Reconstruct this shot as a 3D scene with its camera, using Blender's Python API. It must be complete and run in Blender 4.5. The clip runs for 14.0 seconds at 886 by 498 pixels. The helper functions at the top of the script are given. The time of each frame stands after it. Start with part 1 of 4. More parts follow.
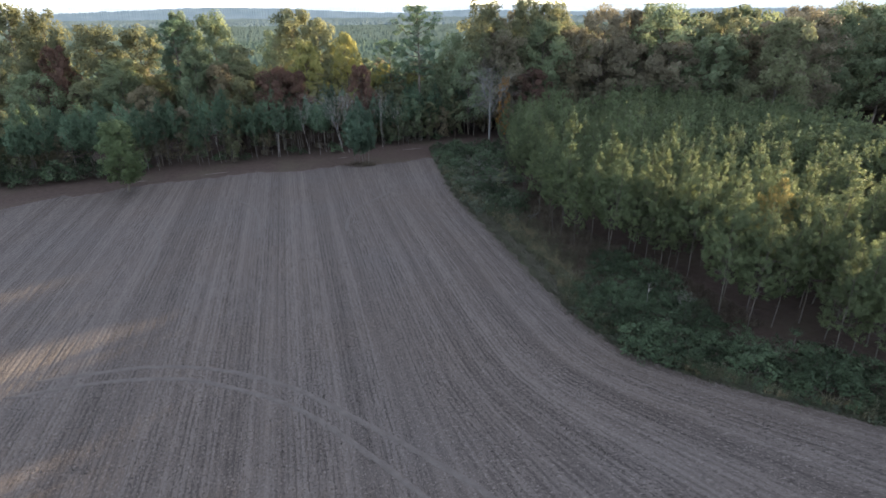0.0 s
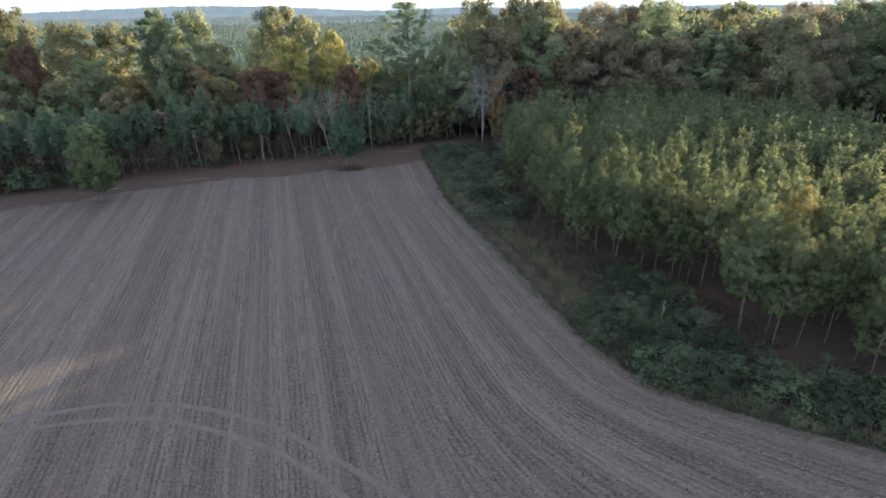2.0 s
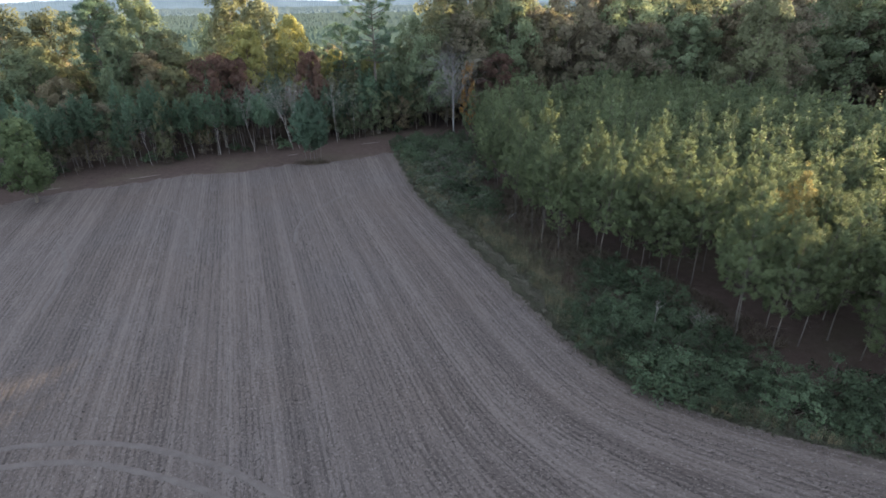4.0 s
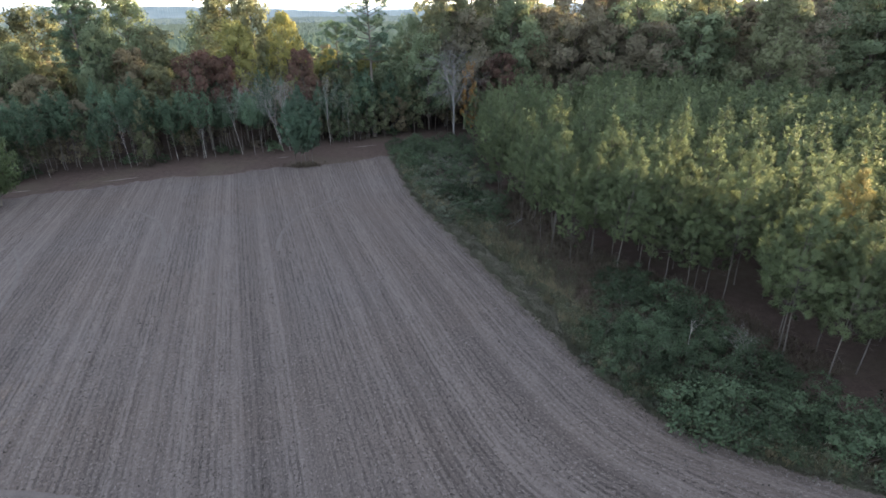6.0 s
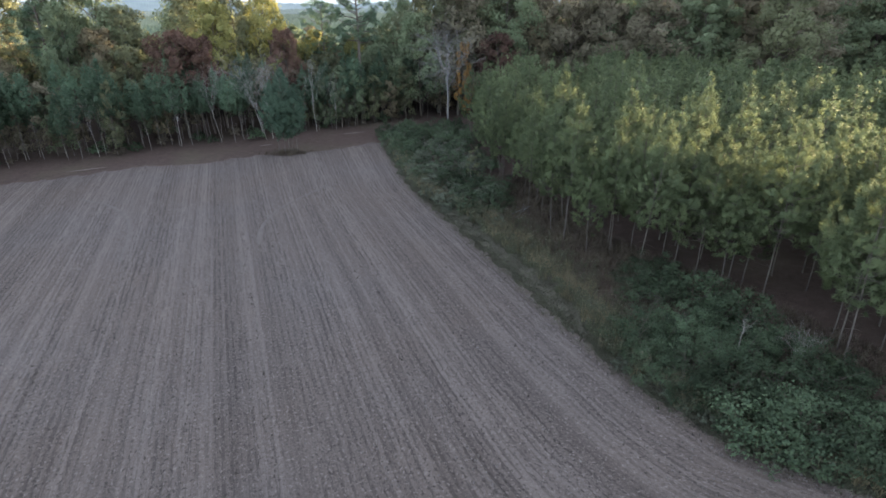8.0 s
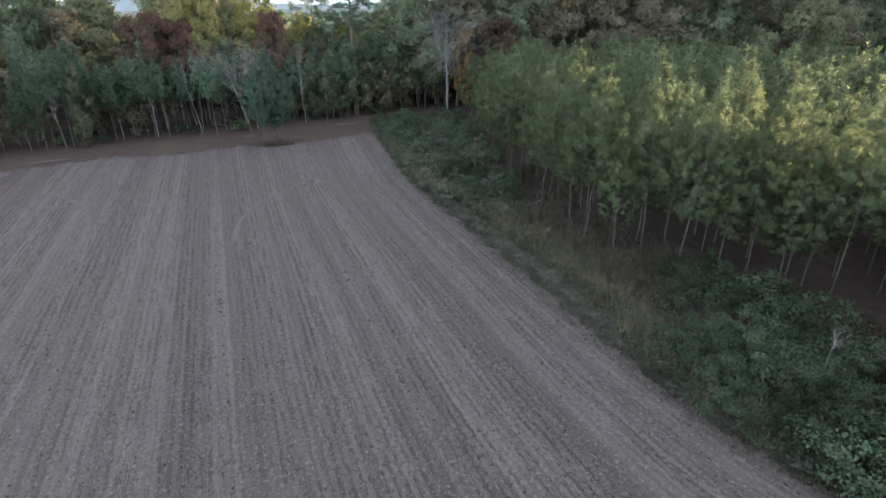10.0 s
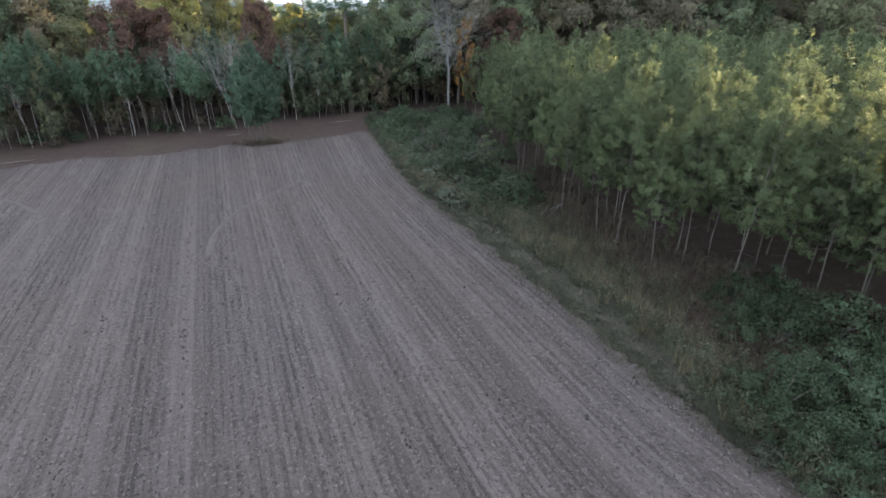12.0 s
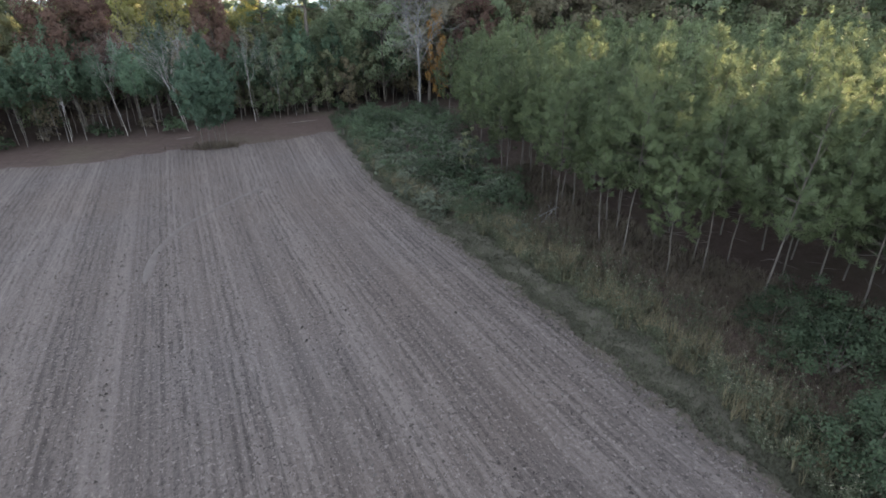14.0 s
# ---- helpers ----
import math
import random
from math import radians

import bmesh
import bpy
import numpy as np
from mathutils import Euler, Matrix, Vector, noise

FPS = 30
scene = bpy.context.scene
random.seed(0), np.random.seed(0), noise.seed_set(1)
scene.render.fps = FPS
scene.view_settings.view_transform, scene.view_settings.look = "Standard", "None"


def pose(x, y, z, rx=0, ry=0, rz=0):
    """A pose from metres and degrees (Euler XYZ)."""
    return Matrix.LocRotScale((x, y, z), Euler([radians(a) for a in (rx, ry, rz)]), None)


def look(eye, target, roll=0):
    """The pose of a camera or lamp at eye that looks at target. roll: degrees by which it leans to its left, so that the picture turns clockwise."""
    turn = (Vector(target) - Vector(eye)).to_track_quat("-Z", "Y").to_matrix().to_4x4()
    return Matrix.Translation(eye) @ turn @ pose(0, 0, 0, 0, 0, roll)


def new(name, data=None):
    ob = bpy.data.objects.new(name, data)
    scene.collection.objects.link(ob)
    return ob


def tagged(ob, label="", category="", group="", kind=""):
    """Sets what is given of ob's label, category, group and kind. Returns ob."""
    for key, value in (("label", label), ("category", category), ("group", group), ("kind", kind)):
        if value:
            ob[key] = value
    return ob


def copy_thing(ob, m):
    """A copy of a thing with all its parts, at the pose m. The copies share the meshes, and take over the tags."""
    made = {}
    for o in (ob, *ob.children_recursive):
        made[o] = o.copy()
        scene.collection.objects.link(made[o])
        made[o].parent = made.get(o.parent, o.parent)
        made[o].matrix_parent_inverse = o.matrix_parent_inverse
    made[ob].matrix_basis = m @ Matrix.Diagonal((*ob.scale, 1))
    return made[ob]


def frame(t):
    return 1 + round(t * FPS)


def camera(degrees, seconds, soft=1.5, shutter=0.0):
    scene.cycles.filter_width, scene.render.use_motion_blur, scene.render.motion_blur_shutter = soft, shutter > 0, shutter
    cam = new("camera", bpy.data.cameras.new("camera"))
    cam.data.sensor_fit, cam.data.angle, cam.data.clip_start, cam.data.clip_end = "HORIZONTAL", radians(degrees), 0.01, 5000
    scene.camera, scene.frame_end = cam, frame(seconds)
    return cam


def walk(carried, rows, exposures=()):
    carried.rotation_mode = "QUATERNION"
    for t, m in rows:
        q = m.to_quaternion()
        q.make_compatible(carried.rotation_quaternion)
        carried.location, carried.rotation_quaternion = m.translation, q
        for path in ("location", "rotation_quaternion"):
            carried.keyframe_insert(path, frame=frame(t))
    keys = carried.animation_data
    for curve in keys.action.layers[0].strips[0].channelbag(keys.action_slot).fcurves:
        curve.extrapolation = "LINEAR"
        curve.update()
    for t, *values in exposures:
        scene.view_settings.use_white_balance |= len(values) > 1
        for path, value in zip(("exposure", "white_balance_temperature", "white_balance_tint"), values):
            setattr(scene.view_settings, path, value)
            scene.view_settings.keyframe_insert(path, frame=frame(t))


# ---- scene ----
cam = camera(79.1, 14.0, soft=1.6)
EXPOSURES = [(0.0, 2.94, 6750, 12), (3.0, 3.05, 6800, 12), (6.5, 3.24, 6800, 12), (10.5, 3.37, 6930, 12), (14.0, 3.47, 7120, 12)]
PATH = [
    (0, (-2.186, 1.976, 28.586), (-2.13, 3.804, 27.776), -0.6),
    (0.5, (-2.321, 3.303, 28.552), (-2.262, 5.13, 27.742), -0.5),
    (1, (-2.455, 4.532, 28.384), (-2.398, 6.357, 27.569), -0.7),
    (1.5, (-2.583, 5.746, 28.34), (-2.521, 7.57, 27.523), -0.7),
    (2, (-2.615, 6.905, 28.332), (-2.522, 8.728, 27.516), -0.7),
    (2.5, (-2.635, 8.217, 28.273), (-2.484, 10.036, 27.457), -0.8),
    (3, (-2.621, 9.477, 27.975), (-2.427, 11.294, 27.162), -0.8),
    (3.5, (-2.418, 10.573, 27.231), (-2.221, 12.385, 26.408), -1.1),
    (3.7, (-2.286, 11.135, 27.09), (-2.093, 12.938, 26.246), -1.0),
    (5.8, (-1.351, 17.284, 24.089), (-1.156, 19.099, 23.272), -0.5),
    (6, (-1.353, 17.822, 23.965), (-1.159, 19.641, 23.155), -0.6),
    (6.5, (-1.594, 19.091, 23.193), (-1.401, 20.905, 22.374), -0.6),
    (7, (-1.818, 20.425, 22.223), (-1.623, 22.233, 21.389), -1.0),
    (7.5, (-1.912, 21.869, 21.713), (-1.717, 23.678, 20.882), -0.8),
    (7.7, (-1.934, 22.454, 21.594), (-1.709, 24.259, 20.762), -0.7),
    (9.8, (-2.017, 28.909, 18.22), (-1.764, 30.723, 17.415), -0.8),
    (10, (-2.018, 29.561, 18.098), (-1.762, 31.365, 17.273), -0.6),
    (10.5, (-1.955, 31.153, 17.718), (-1.687, 32.954, 16.891), -0.7),
    (11, (-1.938, 32.803, 17.497), (-1.669, 34.605, 16.673), -0.7),
    (11.5, (-2.011, 34.432, 17.228), (-1.74, 36.236, 16.408), -0.6),
    (12, (-2.056, 35.909, 16.387), (-1.784, 37.711, 15.564), -0.6),
    (12.5, (-2.05, 37.283, 15.507), (-1.78, 39.084, 14.68), -0.8),
    (13, (-2.053, 38.7, 15.216), (-1.765, 40.499, 14.392), -0.8),
    (13.5, (-2.045, 40.13, 15.126), (-1.688, 41.916, 14.301), -0.9),
    (14, (-1.982, 41.498, 15.011), (-1.603, 43.28, 14.186), -1.0),
]
walk(cam, [(t, look(eye, target, roll)) for t, eye, target, roll in PATH], EXPOSURES)

# ---- world, sun ----
SUN_AZ, SUN_EL = 51.5, 9.8
world = bpy.data.worlds.new("world")
scene.world = world
world.use_nodes = True
wn = world.node_tree.nodes
sky = wn.new("ShaderNodeTexSky")
sky.sky_type = "NISHITA"
sky.sun_disc = False
sky.sun_elevation = radians(SUN_EL)
sky.sun_rotation = radians(SUN_AZ)
sky.air_density, sky.dust_density, sky.ozone_density = 0.8, 0.6, 1.5
wn["Background"].inputs["Strength"].default_value = 0.15
veil = wn.new("ShaderNodeMixRGB")  # thin bright haze over the whole sky
veil.inputs[0].default_value = 0.5
veil.inputs[2].default_value = (2.78, 3.05, 3.55, 1)
world.node_tree.links.new(sky.outputs[0], veil.inputs[1])
world.node_tree.links.new(veil.outputs[0], wn["Background"].inputs[0])
sun = new("sun", bpy.data.lights.new("sun", "SUN"))
sun.data.energy, sun.data.angle, sun.data.color = 4.9, radians(1.0), (1.0, 0.78, 0.46)
sun_from = Vector((math.sin(radians(SUN_AZ)), math.cos(radians(SUN_AZ)), math.tan(radians(SUN_EL))))
sun.matrix_world = look(sun_from * 200, (0, 0, 0))


# ---- materials ----
class Tree:
    """A node tree with short ways to add and join nodes."""

    def __init__(self, name):
        self.mat = bpy.data.materials.new(name)
        self.mat.use_nodes = True
        self.tree = self.mat.node_tree
        self.bsdf = self.tree.nodes["Principled BSDF"]
        self.out = self.tree.nodes["Material Output"]

    def add(self, kind, **values):
        node = self.tree.nodes.new("ShaderNode" + kind)
        for key, value in values.items():
            node.inputs[key.replace("_", " ")].default_value = value
        return node

    def join(self, a, b):
        self.tree.links.new(a, b)

    def coords(self, which="Object", scale=(1, 1, 1), turn=0.0):
        c, m = self.add("TexCoord"), self.add("Mapping")
        m.inputs["Scale"].default_value = scale
        m.inputs["Rotation"].default_value = (0, 0, turn)
        self.join(c.outputs[which], m.inputs[0])
        return m.outputs[0]

    def noise(self, vec, scale, detail=4.0, rough=0.55):
        n = self.add("TexNoise", Scale=scale, Detail=detail, Roughness=rough)
        self.join(vec, n.inputs["Vector"])
        return n.outputs["Fac"]

    def ramp(self, fac, *stops):
        r = self.add("ValToRGB")
        el = r.color_ramp.elements
        while len(el) < len(stops):
            el.new(0.5)
        for e, (at, c) in zip(el, stops):
            e.position, e.color = at, (*c, 1)
        self.join(fac, r.inputs[0])
        return r.outputs[0]

    def mix(self, fac, a, b, mode="MIX"):
        m = self.add("MixRGB")
        m.blend_type = mode
        for sock, v in ((m.inputs[0], fac), (m.inputs[1], a), (m.inputs[2], b)):
            if isinstance(v, (int, float)):
                sock.default_value = v
            elif isinstance(v, tuple):
                sock.default_value = (*v, 1)
            else:
                self.join(v, sock)
        return m.outputs[0]

    def bump(self, fac, dist, strength=0.6):
        b = self.add("Bump", Strength=strength, Distance=dist)
        self.join(fac, b.inputs["Height"])
        self.join(b.outputs[0], self.bsdf.inputs["Normal"])

    def finish(self, color, rough=0.9, spec=0.2):
        self.join(color, self.bsdf.inputs["Base Color"])
        self.bsdf.inputs["Roughness"].default_value = rough
        self.bsdf.inputs["Specular IOR Level"].default_value = spec
        return self.mat


def leaf_material(name, c1, c2, thin=0.45, vary=0.22, gloss=0.05, fleck=0.32):
    """Foliage: each blade its own tone, each plant its own brightness, and some light comes through."""
    t = Tree(name)
    g, o = t.add("NewGeometry"), t.add("ObjectInfo")
    near = [tuple(a + (b - a) * f for a, b in zip(c1, c2)) for f in (0.5 - 0.5 * fleck, 0.5 + 0.5 * fleck)]
    col = t.ramp(g.outputs["Random Per Island"], (0.0, near[0]), (1.0, near[1]))
    low = t.noise(t.coords("Object"), 0.45, 3.0, 0.6)
    col = t.mix(0.45, col, t.ramp(low, (0.3, tuple(v * 0.55 for v in c1)), (0.7, tuple(min(1, v * 1.35) for v in c2))))
    hsv = t.add("HueSaturation")
    m = t.add("MapRange")
    m.inputs["To Min"].default_value, m.inputs["To Max"].default_value = 1 - vary, 1 + vary
    t.join(o.outputs["Random"], m.inputs["Value"])
    t.join(m.outputs[0], hsv.inputs["Value"])
    t.join(col, hsv.inputs["Color"])
    t.finish(hsv.outputs[0], 0.75, gloss if thin > 0.05 else 0.0)
    tr, mx = t.add("BsdfTranslucent"), t.add("MixShader", Fac=thin)
    t.join(hsv.outputs[0], tr.inputs["Color"])
    t.join(t.bsdf.outputs[0], mx.inputs[1])
    t.join(tr.outputs[0], mx.inputs[2])
    t.join(mx.outputs[0], t.out.inputs["Surface"])
    return t.mat


def bark_material(name, c1, c2):
    t = Tree(name)
    n = t.noise(t.coords("Object", (6, 6, 1.2)), 1.5, 6)
    big = t.noise(t.coords("Object"), 0.6, 2)
    col = t.mix(0.35, t.ramp(n, (0.3, c1), (0.7, c2)), t.ramp(big, (0.35, c1), (0.65, c2)))
    t.bump(n, 0.03)
    return t.finish(col, 0.9)


def soil_material(name):
    """Tilled loam: lanes, rows and broken dashes run along v of the map (metres), clods and straw crumbs between."""
    t = Tree(name)
    uv = t.coords("UV")

    def sharp(fac, lo, hi):
        return t.ramp(fac, (lo, (0, 0, 0)), (hi, (1, 1, 1)))

    spot = t.coords("Object")
    lanes = sharp(t.noise(t.coords("UV", (0.62, 0.004, 1)), 1.0, 1, 0.5), 0.28, 0.72)
    rows = sharp(t.noise(t.coords("UV", (2.4, 0.012, 1)), 1.0, 3, 0.7), 0.36, 0.64)
    crumb = t.noise(spot, 7.0, 6, 0.75)
    patch = t.noise(uv, 0.045, 3)
    tone = t.mix(0.32, t.mix(0.42, lanes, rows), sharp(crumb, 0.38, 0.62))
    k = 0.305
    dark, mid, light = [(r * k, g * k, b * k) for r, g, b in ((0.126, 0.103, 0.091), (0.190, 0.158, 0.141), (0.256, 0.217, 0.195))]
    col = t.ramp(tone, (0.28, dark), (0.5, mid), (0.72, light))
    col = t.mix(0.25, col, t.ramp(patch, (0.35, (0.066, 0.050, 0.040)), (0.65, (0.060, 0.056, 0.056))))
    # rough lanes: broken dark lines along the rows, dark spots that paint the shade of clods; pale straw bits
    # everywhere
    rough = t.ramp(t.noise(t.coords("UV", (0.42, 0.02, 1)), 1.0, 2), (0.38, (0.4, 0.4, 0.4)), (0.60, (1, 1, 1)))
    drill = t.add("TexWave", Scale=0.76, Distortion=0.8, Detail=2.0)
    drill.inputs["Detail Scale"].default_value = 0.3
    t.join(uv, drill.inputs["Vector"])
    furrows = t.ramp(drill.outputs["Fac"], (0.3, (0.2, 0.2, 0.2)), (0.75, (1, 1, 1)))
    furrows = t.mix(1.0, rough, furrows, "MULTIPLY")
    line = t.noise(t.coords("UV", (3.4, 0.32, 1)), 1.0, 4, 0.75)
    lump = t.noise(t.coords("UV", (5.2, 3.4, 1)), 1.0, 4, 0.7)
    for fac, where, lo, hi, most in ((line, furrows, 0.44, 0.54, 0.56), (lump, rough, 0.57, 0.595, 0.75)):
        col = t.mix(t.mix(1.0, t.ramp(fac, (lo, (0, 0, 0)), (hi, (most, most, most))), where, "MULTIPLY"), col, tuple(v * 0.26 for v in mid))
    chip = t.noise(t.coords("UV", (6, 4, 1)), 1.0, 4, 0.7)
    col = t.mix(t.ramp(chip, (0.585, (0, 0, 0)), (0.61, (0.68, 0.68, 0.68))), col, tuple(v * 1.35 for v in light))
    straw = t.noise(t.coords("UV", (30, 11, 1)), 1.0, 2, 0.6)
    col = t.mix(t.ramp(straw, (0.70, (0, 0, 0)), (0.75, (0.6, 0.6, 0.6))), col, (0.15, 0.132, 0.11))
    # towards its edges the tilled earth thins out over the dark turf in ragged patches
    rim = t.add("Attribute")
    rim.attribute_name = "edge"
    add = t.add("Math")
    t.join(rim.outputs["Fac"], add.inputs[0])
    t.join(t.noise(spot, 1.3, 5, 0.75), add.inputs[1])
    col = t.mix(t.ramp(add.outputs[0], (0.46, (0.9, 0.9, 0.9)), (0.72, (0, 0, 0))), col, (0.042, 0.035, 0.027))
    t.bump(t.mix(0.35, lump, crumb), 0.12, 1.0)
    return t.finish(col, 0.95, 0.1)


def litter_material():
    """Woodland floor: red-brown needles and leaves, bare reddish earth, some moss-green."""
    t = Tree("leaf_litter")
    c = t.coords("Object")
    a, b, f = t.noise(c, 0.12, 4), t.noise(c, 1.1, 5, 0.65), t.noise(c, 7.0, 5, 0.7)
    col = t.ramp(b, (0.3, (0.018, 0.012, 0.010)), (0.5, (0.031, 0.0215, 0.018)), (0.7, (0.050, 0.036, 0.030)))
    col = t.mix(0.45, col, t.ramp(f, (0.35, (0.025, 0.016, 0.013)), (0.65, (0.058, 0.042, 0.035))))
    col = t.mix(t.ramp(a, (0.5, (0, 0, 0)), (0.68, (0.4, 0.4, 0.4))), col, (0.045, 0.040, 0.026))
    t.bump(f, 0.05)
    return t.finish(col, 0.95, 0.1)


def plain_ground(name, c1, c2, scale=1.0):
    t = Tree(name)
    c = t.coords("Object")
    a, f = t.noise(c, scale, 4), t.noise(c, scale * 9, 5, 0.7)
    col = t.mix(0.5, t.ramp(a, (0.35, c1), (0.65, c2)), t.ramp(f, (0.3, tuple(v * 0.7 for v in c1)), (0.7, c2)))
    t.bump(f, 0.04)
    return t.finish(col, 0.95, 0.1)


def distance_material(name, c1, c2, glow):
    """Plain backdrop of far hills; air haze is put into its pale colour and faint glow."""
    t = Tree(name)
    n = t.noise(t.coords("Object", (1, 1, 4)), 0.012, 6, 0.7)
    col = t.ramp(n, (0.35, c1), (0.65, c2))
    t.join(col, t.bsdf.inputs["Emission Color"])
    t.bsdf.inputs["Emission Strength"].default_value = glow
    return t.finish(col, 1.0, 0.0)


M = {
    "soil": soil_material("tilled_soil"),
    "track": plain_ground("packed_soil", (0.053, 0.045, 0.041), (0.077, 0.067, 0.061), 1.2),
    "litter": litter_material(),
    "sand": plain_ground("pale_sand", (0.072, 0.058, 0.050), (0.112, 0.094, 0.082), 0.5),
    "verge": plain_ground("verge_turf", (0.029, 0.027, 0.020), (0.050, 0.046, 0.035), 0.6),
    "clod": leaf_material("clod_soil", (0.020, 0.017, 0.016), (0.122, 0.107, 0.098), 0.0, 0.22, 0.0, 1.0),
    "needle": leaf_material("pine_needle", (0.066, 0.094, 0.060), (0.140, 0.166, 0.082), 0.5, 0.18, 0.03),
    "needle_gold": leaf_material("fading_pine_needle", (0.130, 0.120, 0.050), (0.230, 0.195, 0.080), 0.45),
    "needle_cedar": leaf_material("cedar_needle", (0.050, 0.086, 0.064), (0.096, 0.138, 0.092), 0.45, 0.22, 0.04),
    "needle_dark": leaf_material("dark_pine_needle", (0.060, 0.100, 0.070), (0.112, 0.160, 0.100), 0.5, 0.3, 0.04),
    # far needles: distance haze tinted into the base colour, palest in the last belt
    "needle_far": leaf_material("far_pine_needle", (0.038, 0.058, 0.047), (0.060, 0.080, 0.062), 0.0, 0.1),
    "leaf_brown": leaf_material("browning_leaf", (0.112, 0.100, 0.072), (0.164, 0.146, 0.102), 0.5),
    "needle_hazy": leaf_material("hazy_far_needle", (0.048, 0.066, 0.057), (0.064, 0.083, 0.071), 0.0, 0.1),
    "needle_haze_blue": leaf_material("blue_far_needle", (0.066, 0.088, 0.091), (0.082, 0.104, 0.105), 0.0, 0.1),
    "leaf_green": leaf_material("green_leaf", (0.080, 0.108, 0.068), (0.148, 0.174, 0.102), 0.5),
    "leaf_olive": leaf_material("olive_leaf", (0.082, 0.092, 0.055), (0.142, 0.148, 0.086), 0.5),
    "leaf_orange": leaf_material("orange_leaf", (0.180, 0.105, 0.040), (0.260, 0.150, 0.056)),
    "leaf_yellow": leaf_material("yellow_leaf", (0.128, 0.130, 0.050), (0.200, 0.192, 0.072)),
    "leaf_red": leaf_material("russet_leaf", (0.080, 0.051, 0.042), (0.118, 0.072, 0.055)),
    "leaf_oak": leaf_material("oak_leaf", (0.060, 0.086, 0.046), (0.112, 0.142, 0.070), 0.5),
    "leaf_tan": leaf_material("tan_leaf", (0.112, 0.100, 0.066), (0.178, 0.150, 0.098)),
    "leaf_bush": leaf_material("bramble_leaf", (0.020, 0.033, 0.022), (0.060, 0.082, 0.046), 0.4, 0.5, 0.08, 0.8),
    "leaf_scrub": leaf_material("scrub_leaf", (0.045, 0.054, 0.040), (0.093, 0.103, 0.075), 0.35, 0.4, 0.1, 0.8),
    "leaf_weed": leaf_material("weed_leaf", (0.028, 0.035, 0.022), (0.072, 0.077, 0.049), 0.35, 0.22, 0.1, 0.8),
    "turf": leaf_material("turf_grass", (0.034, 0.035, 0.025), (0.066, 0.064, 0.046), 0.25, 0.22, 0.1, 1.0),
    "straw": leaf_material("dry_grass", (0.056, 0.048, 0.030), (0.130, 0.114, 0.074), 0.3, 0.22, 0.1, 1.0),
    "seed": leaf_material("seed_head", (0.075, 0.071, 0.052), (0.145, 0.136, 0.100), 0.3, 0.22, 0.1, 1.0),
    "dead_weed": leaf_material("dead_weed", (0.031, 0.025, 0.019), (0.078, 0.064, 0.047), 0.2, 0.22, 0.1, 1.0),
    "bark_pine": bark_material("pine_bark", (0.044, 0.037, 0.031), (0.098, 0.084, 0.073)),
    "bark_pale": bark_material("pale_bark", (0.070, 0.062, 0.055), (0.165, 0.152, 0.140)),
    "bark_birch": bark_material("birch_bark", (0.135, 0.125, 0.114), (0.30, 0.28, 0.26)),
    "bark_dark": bark_material("dark_bark", (0.040, 0.033, 0.028), (0.110, 0.092, 0.078)),
    "bark_dead": bark_material("weathered_wood", (0.068, 0.066, 0.064), (0.146, 0.141, 0.136)),
    # ridges: haze painted as blue-grey colour, with a glow that pales them
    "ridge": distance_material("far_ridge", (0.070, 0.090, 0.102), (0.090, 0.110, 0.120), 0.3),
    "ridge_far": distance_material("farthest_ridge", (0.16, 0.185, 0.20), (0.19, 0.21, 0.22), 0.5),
    "meadow": plain_ground("far_meadow", (0.33, 0.35, 0.33), (0.44, 0.44, 0.40), 0.02),
}


# ---- mesh helpers ----
rng = np.random.default_rng(7)


def mesh_of(name, verts, faces, material, uv=None, smooth=False, normals=None):
    """A mesh from arrays: verts (n, 3), faces (m, 3) or (m, 4); normals: for soft shading of foliage."""
    verts, faces = np.asarray(verts, np.float32), np.asarray(faces, np.int32)
    me = bpy.data.meshes.new(name)
    me.vertices.add(len(verts))
    me.vertices.foreach_set("co", verts.ravel())
    k = faces.shape[1]
    me.loops.add(faces.size)
    me.loops.foreach_set("vertex_index", faces.ravel())
    me.polygons.add(len(faces))
    me.polygons.foreach_set("loop_start", np.arange(0, faces.size, k, dtype=np.int32))
    if uv is not None:
        layer = me.uv_layers.new(name="UVMap")
        layer.data.foreach_set("uv", np.asarray(uv, np.float32)[faces.ravel()].ravel())
    me.update(calc_edges=True)
    me.polygons.foreach_set("use_smooth", np.full(len(faces), smooth or normals is not None))
    me.materials.append(M[material])
    if normals is not None:
        me.normals_split_custom_set_from_vertices(np.asarray(normals, np.float32))
    return me


def joined(parts):
    """Joins (verts, faces) or (verts, faces, normals) with faces of one size."""
    fs, n = [], 0
    for p in parts:
        fs.append(np.asarray(p[1]) + n)
        n += len(p[0])
    rest = [np.concatenate([p[2] for p in parts])] if len(parts[0]) > 2 else []
    return [np.concatenate([p[0] for p in parts]), np.concatenate(fs)] + rest


def unit(v):
    return v / np.maximum(np.linalg.norm(v, axis=-1, keepdims=True), 1e-9)


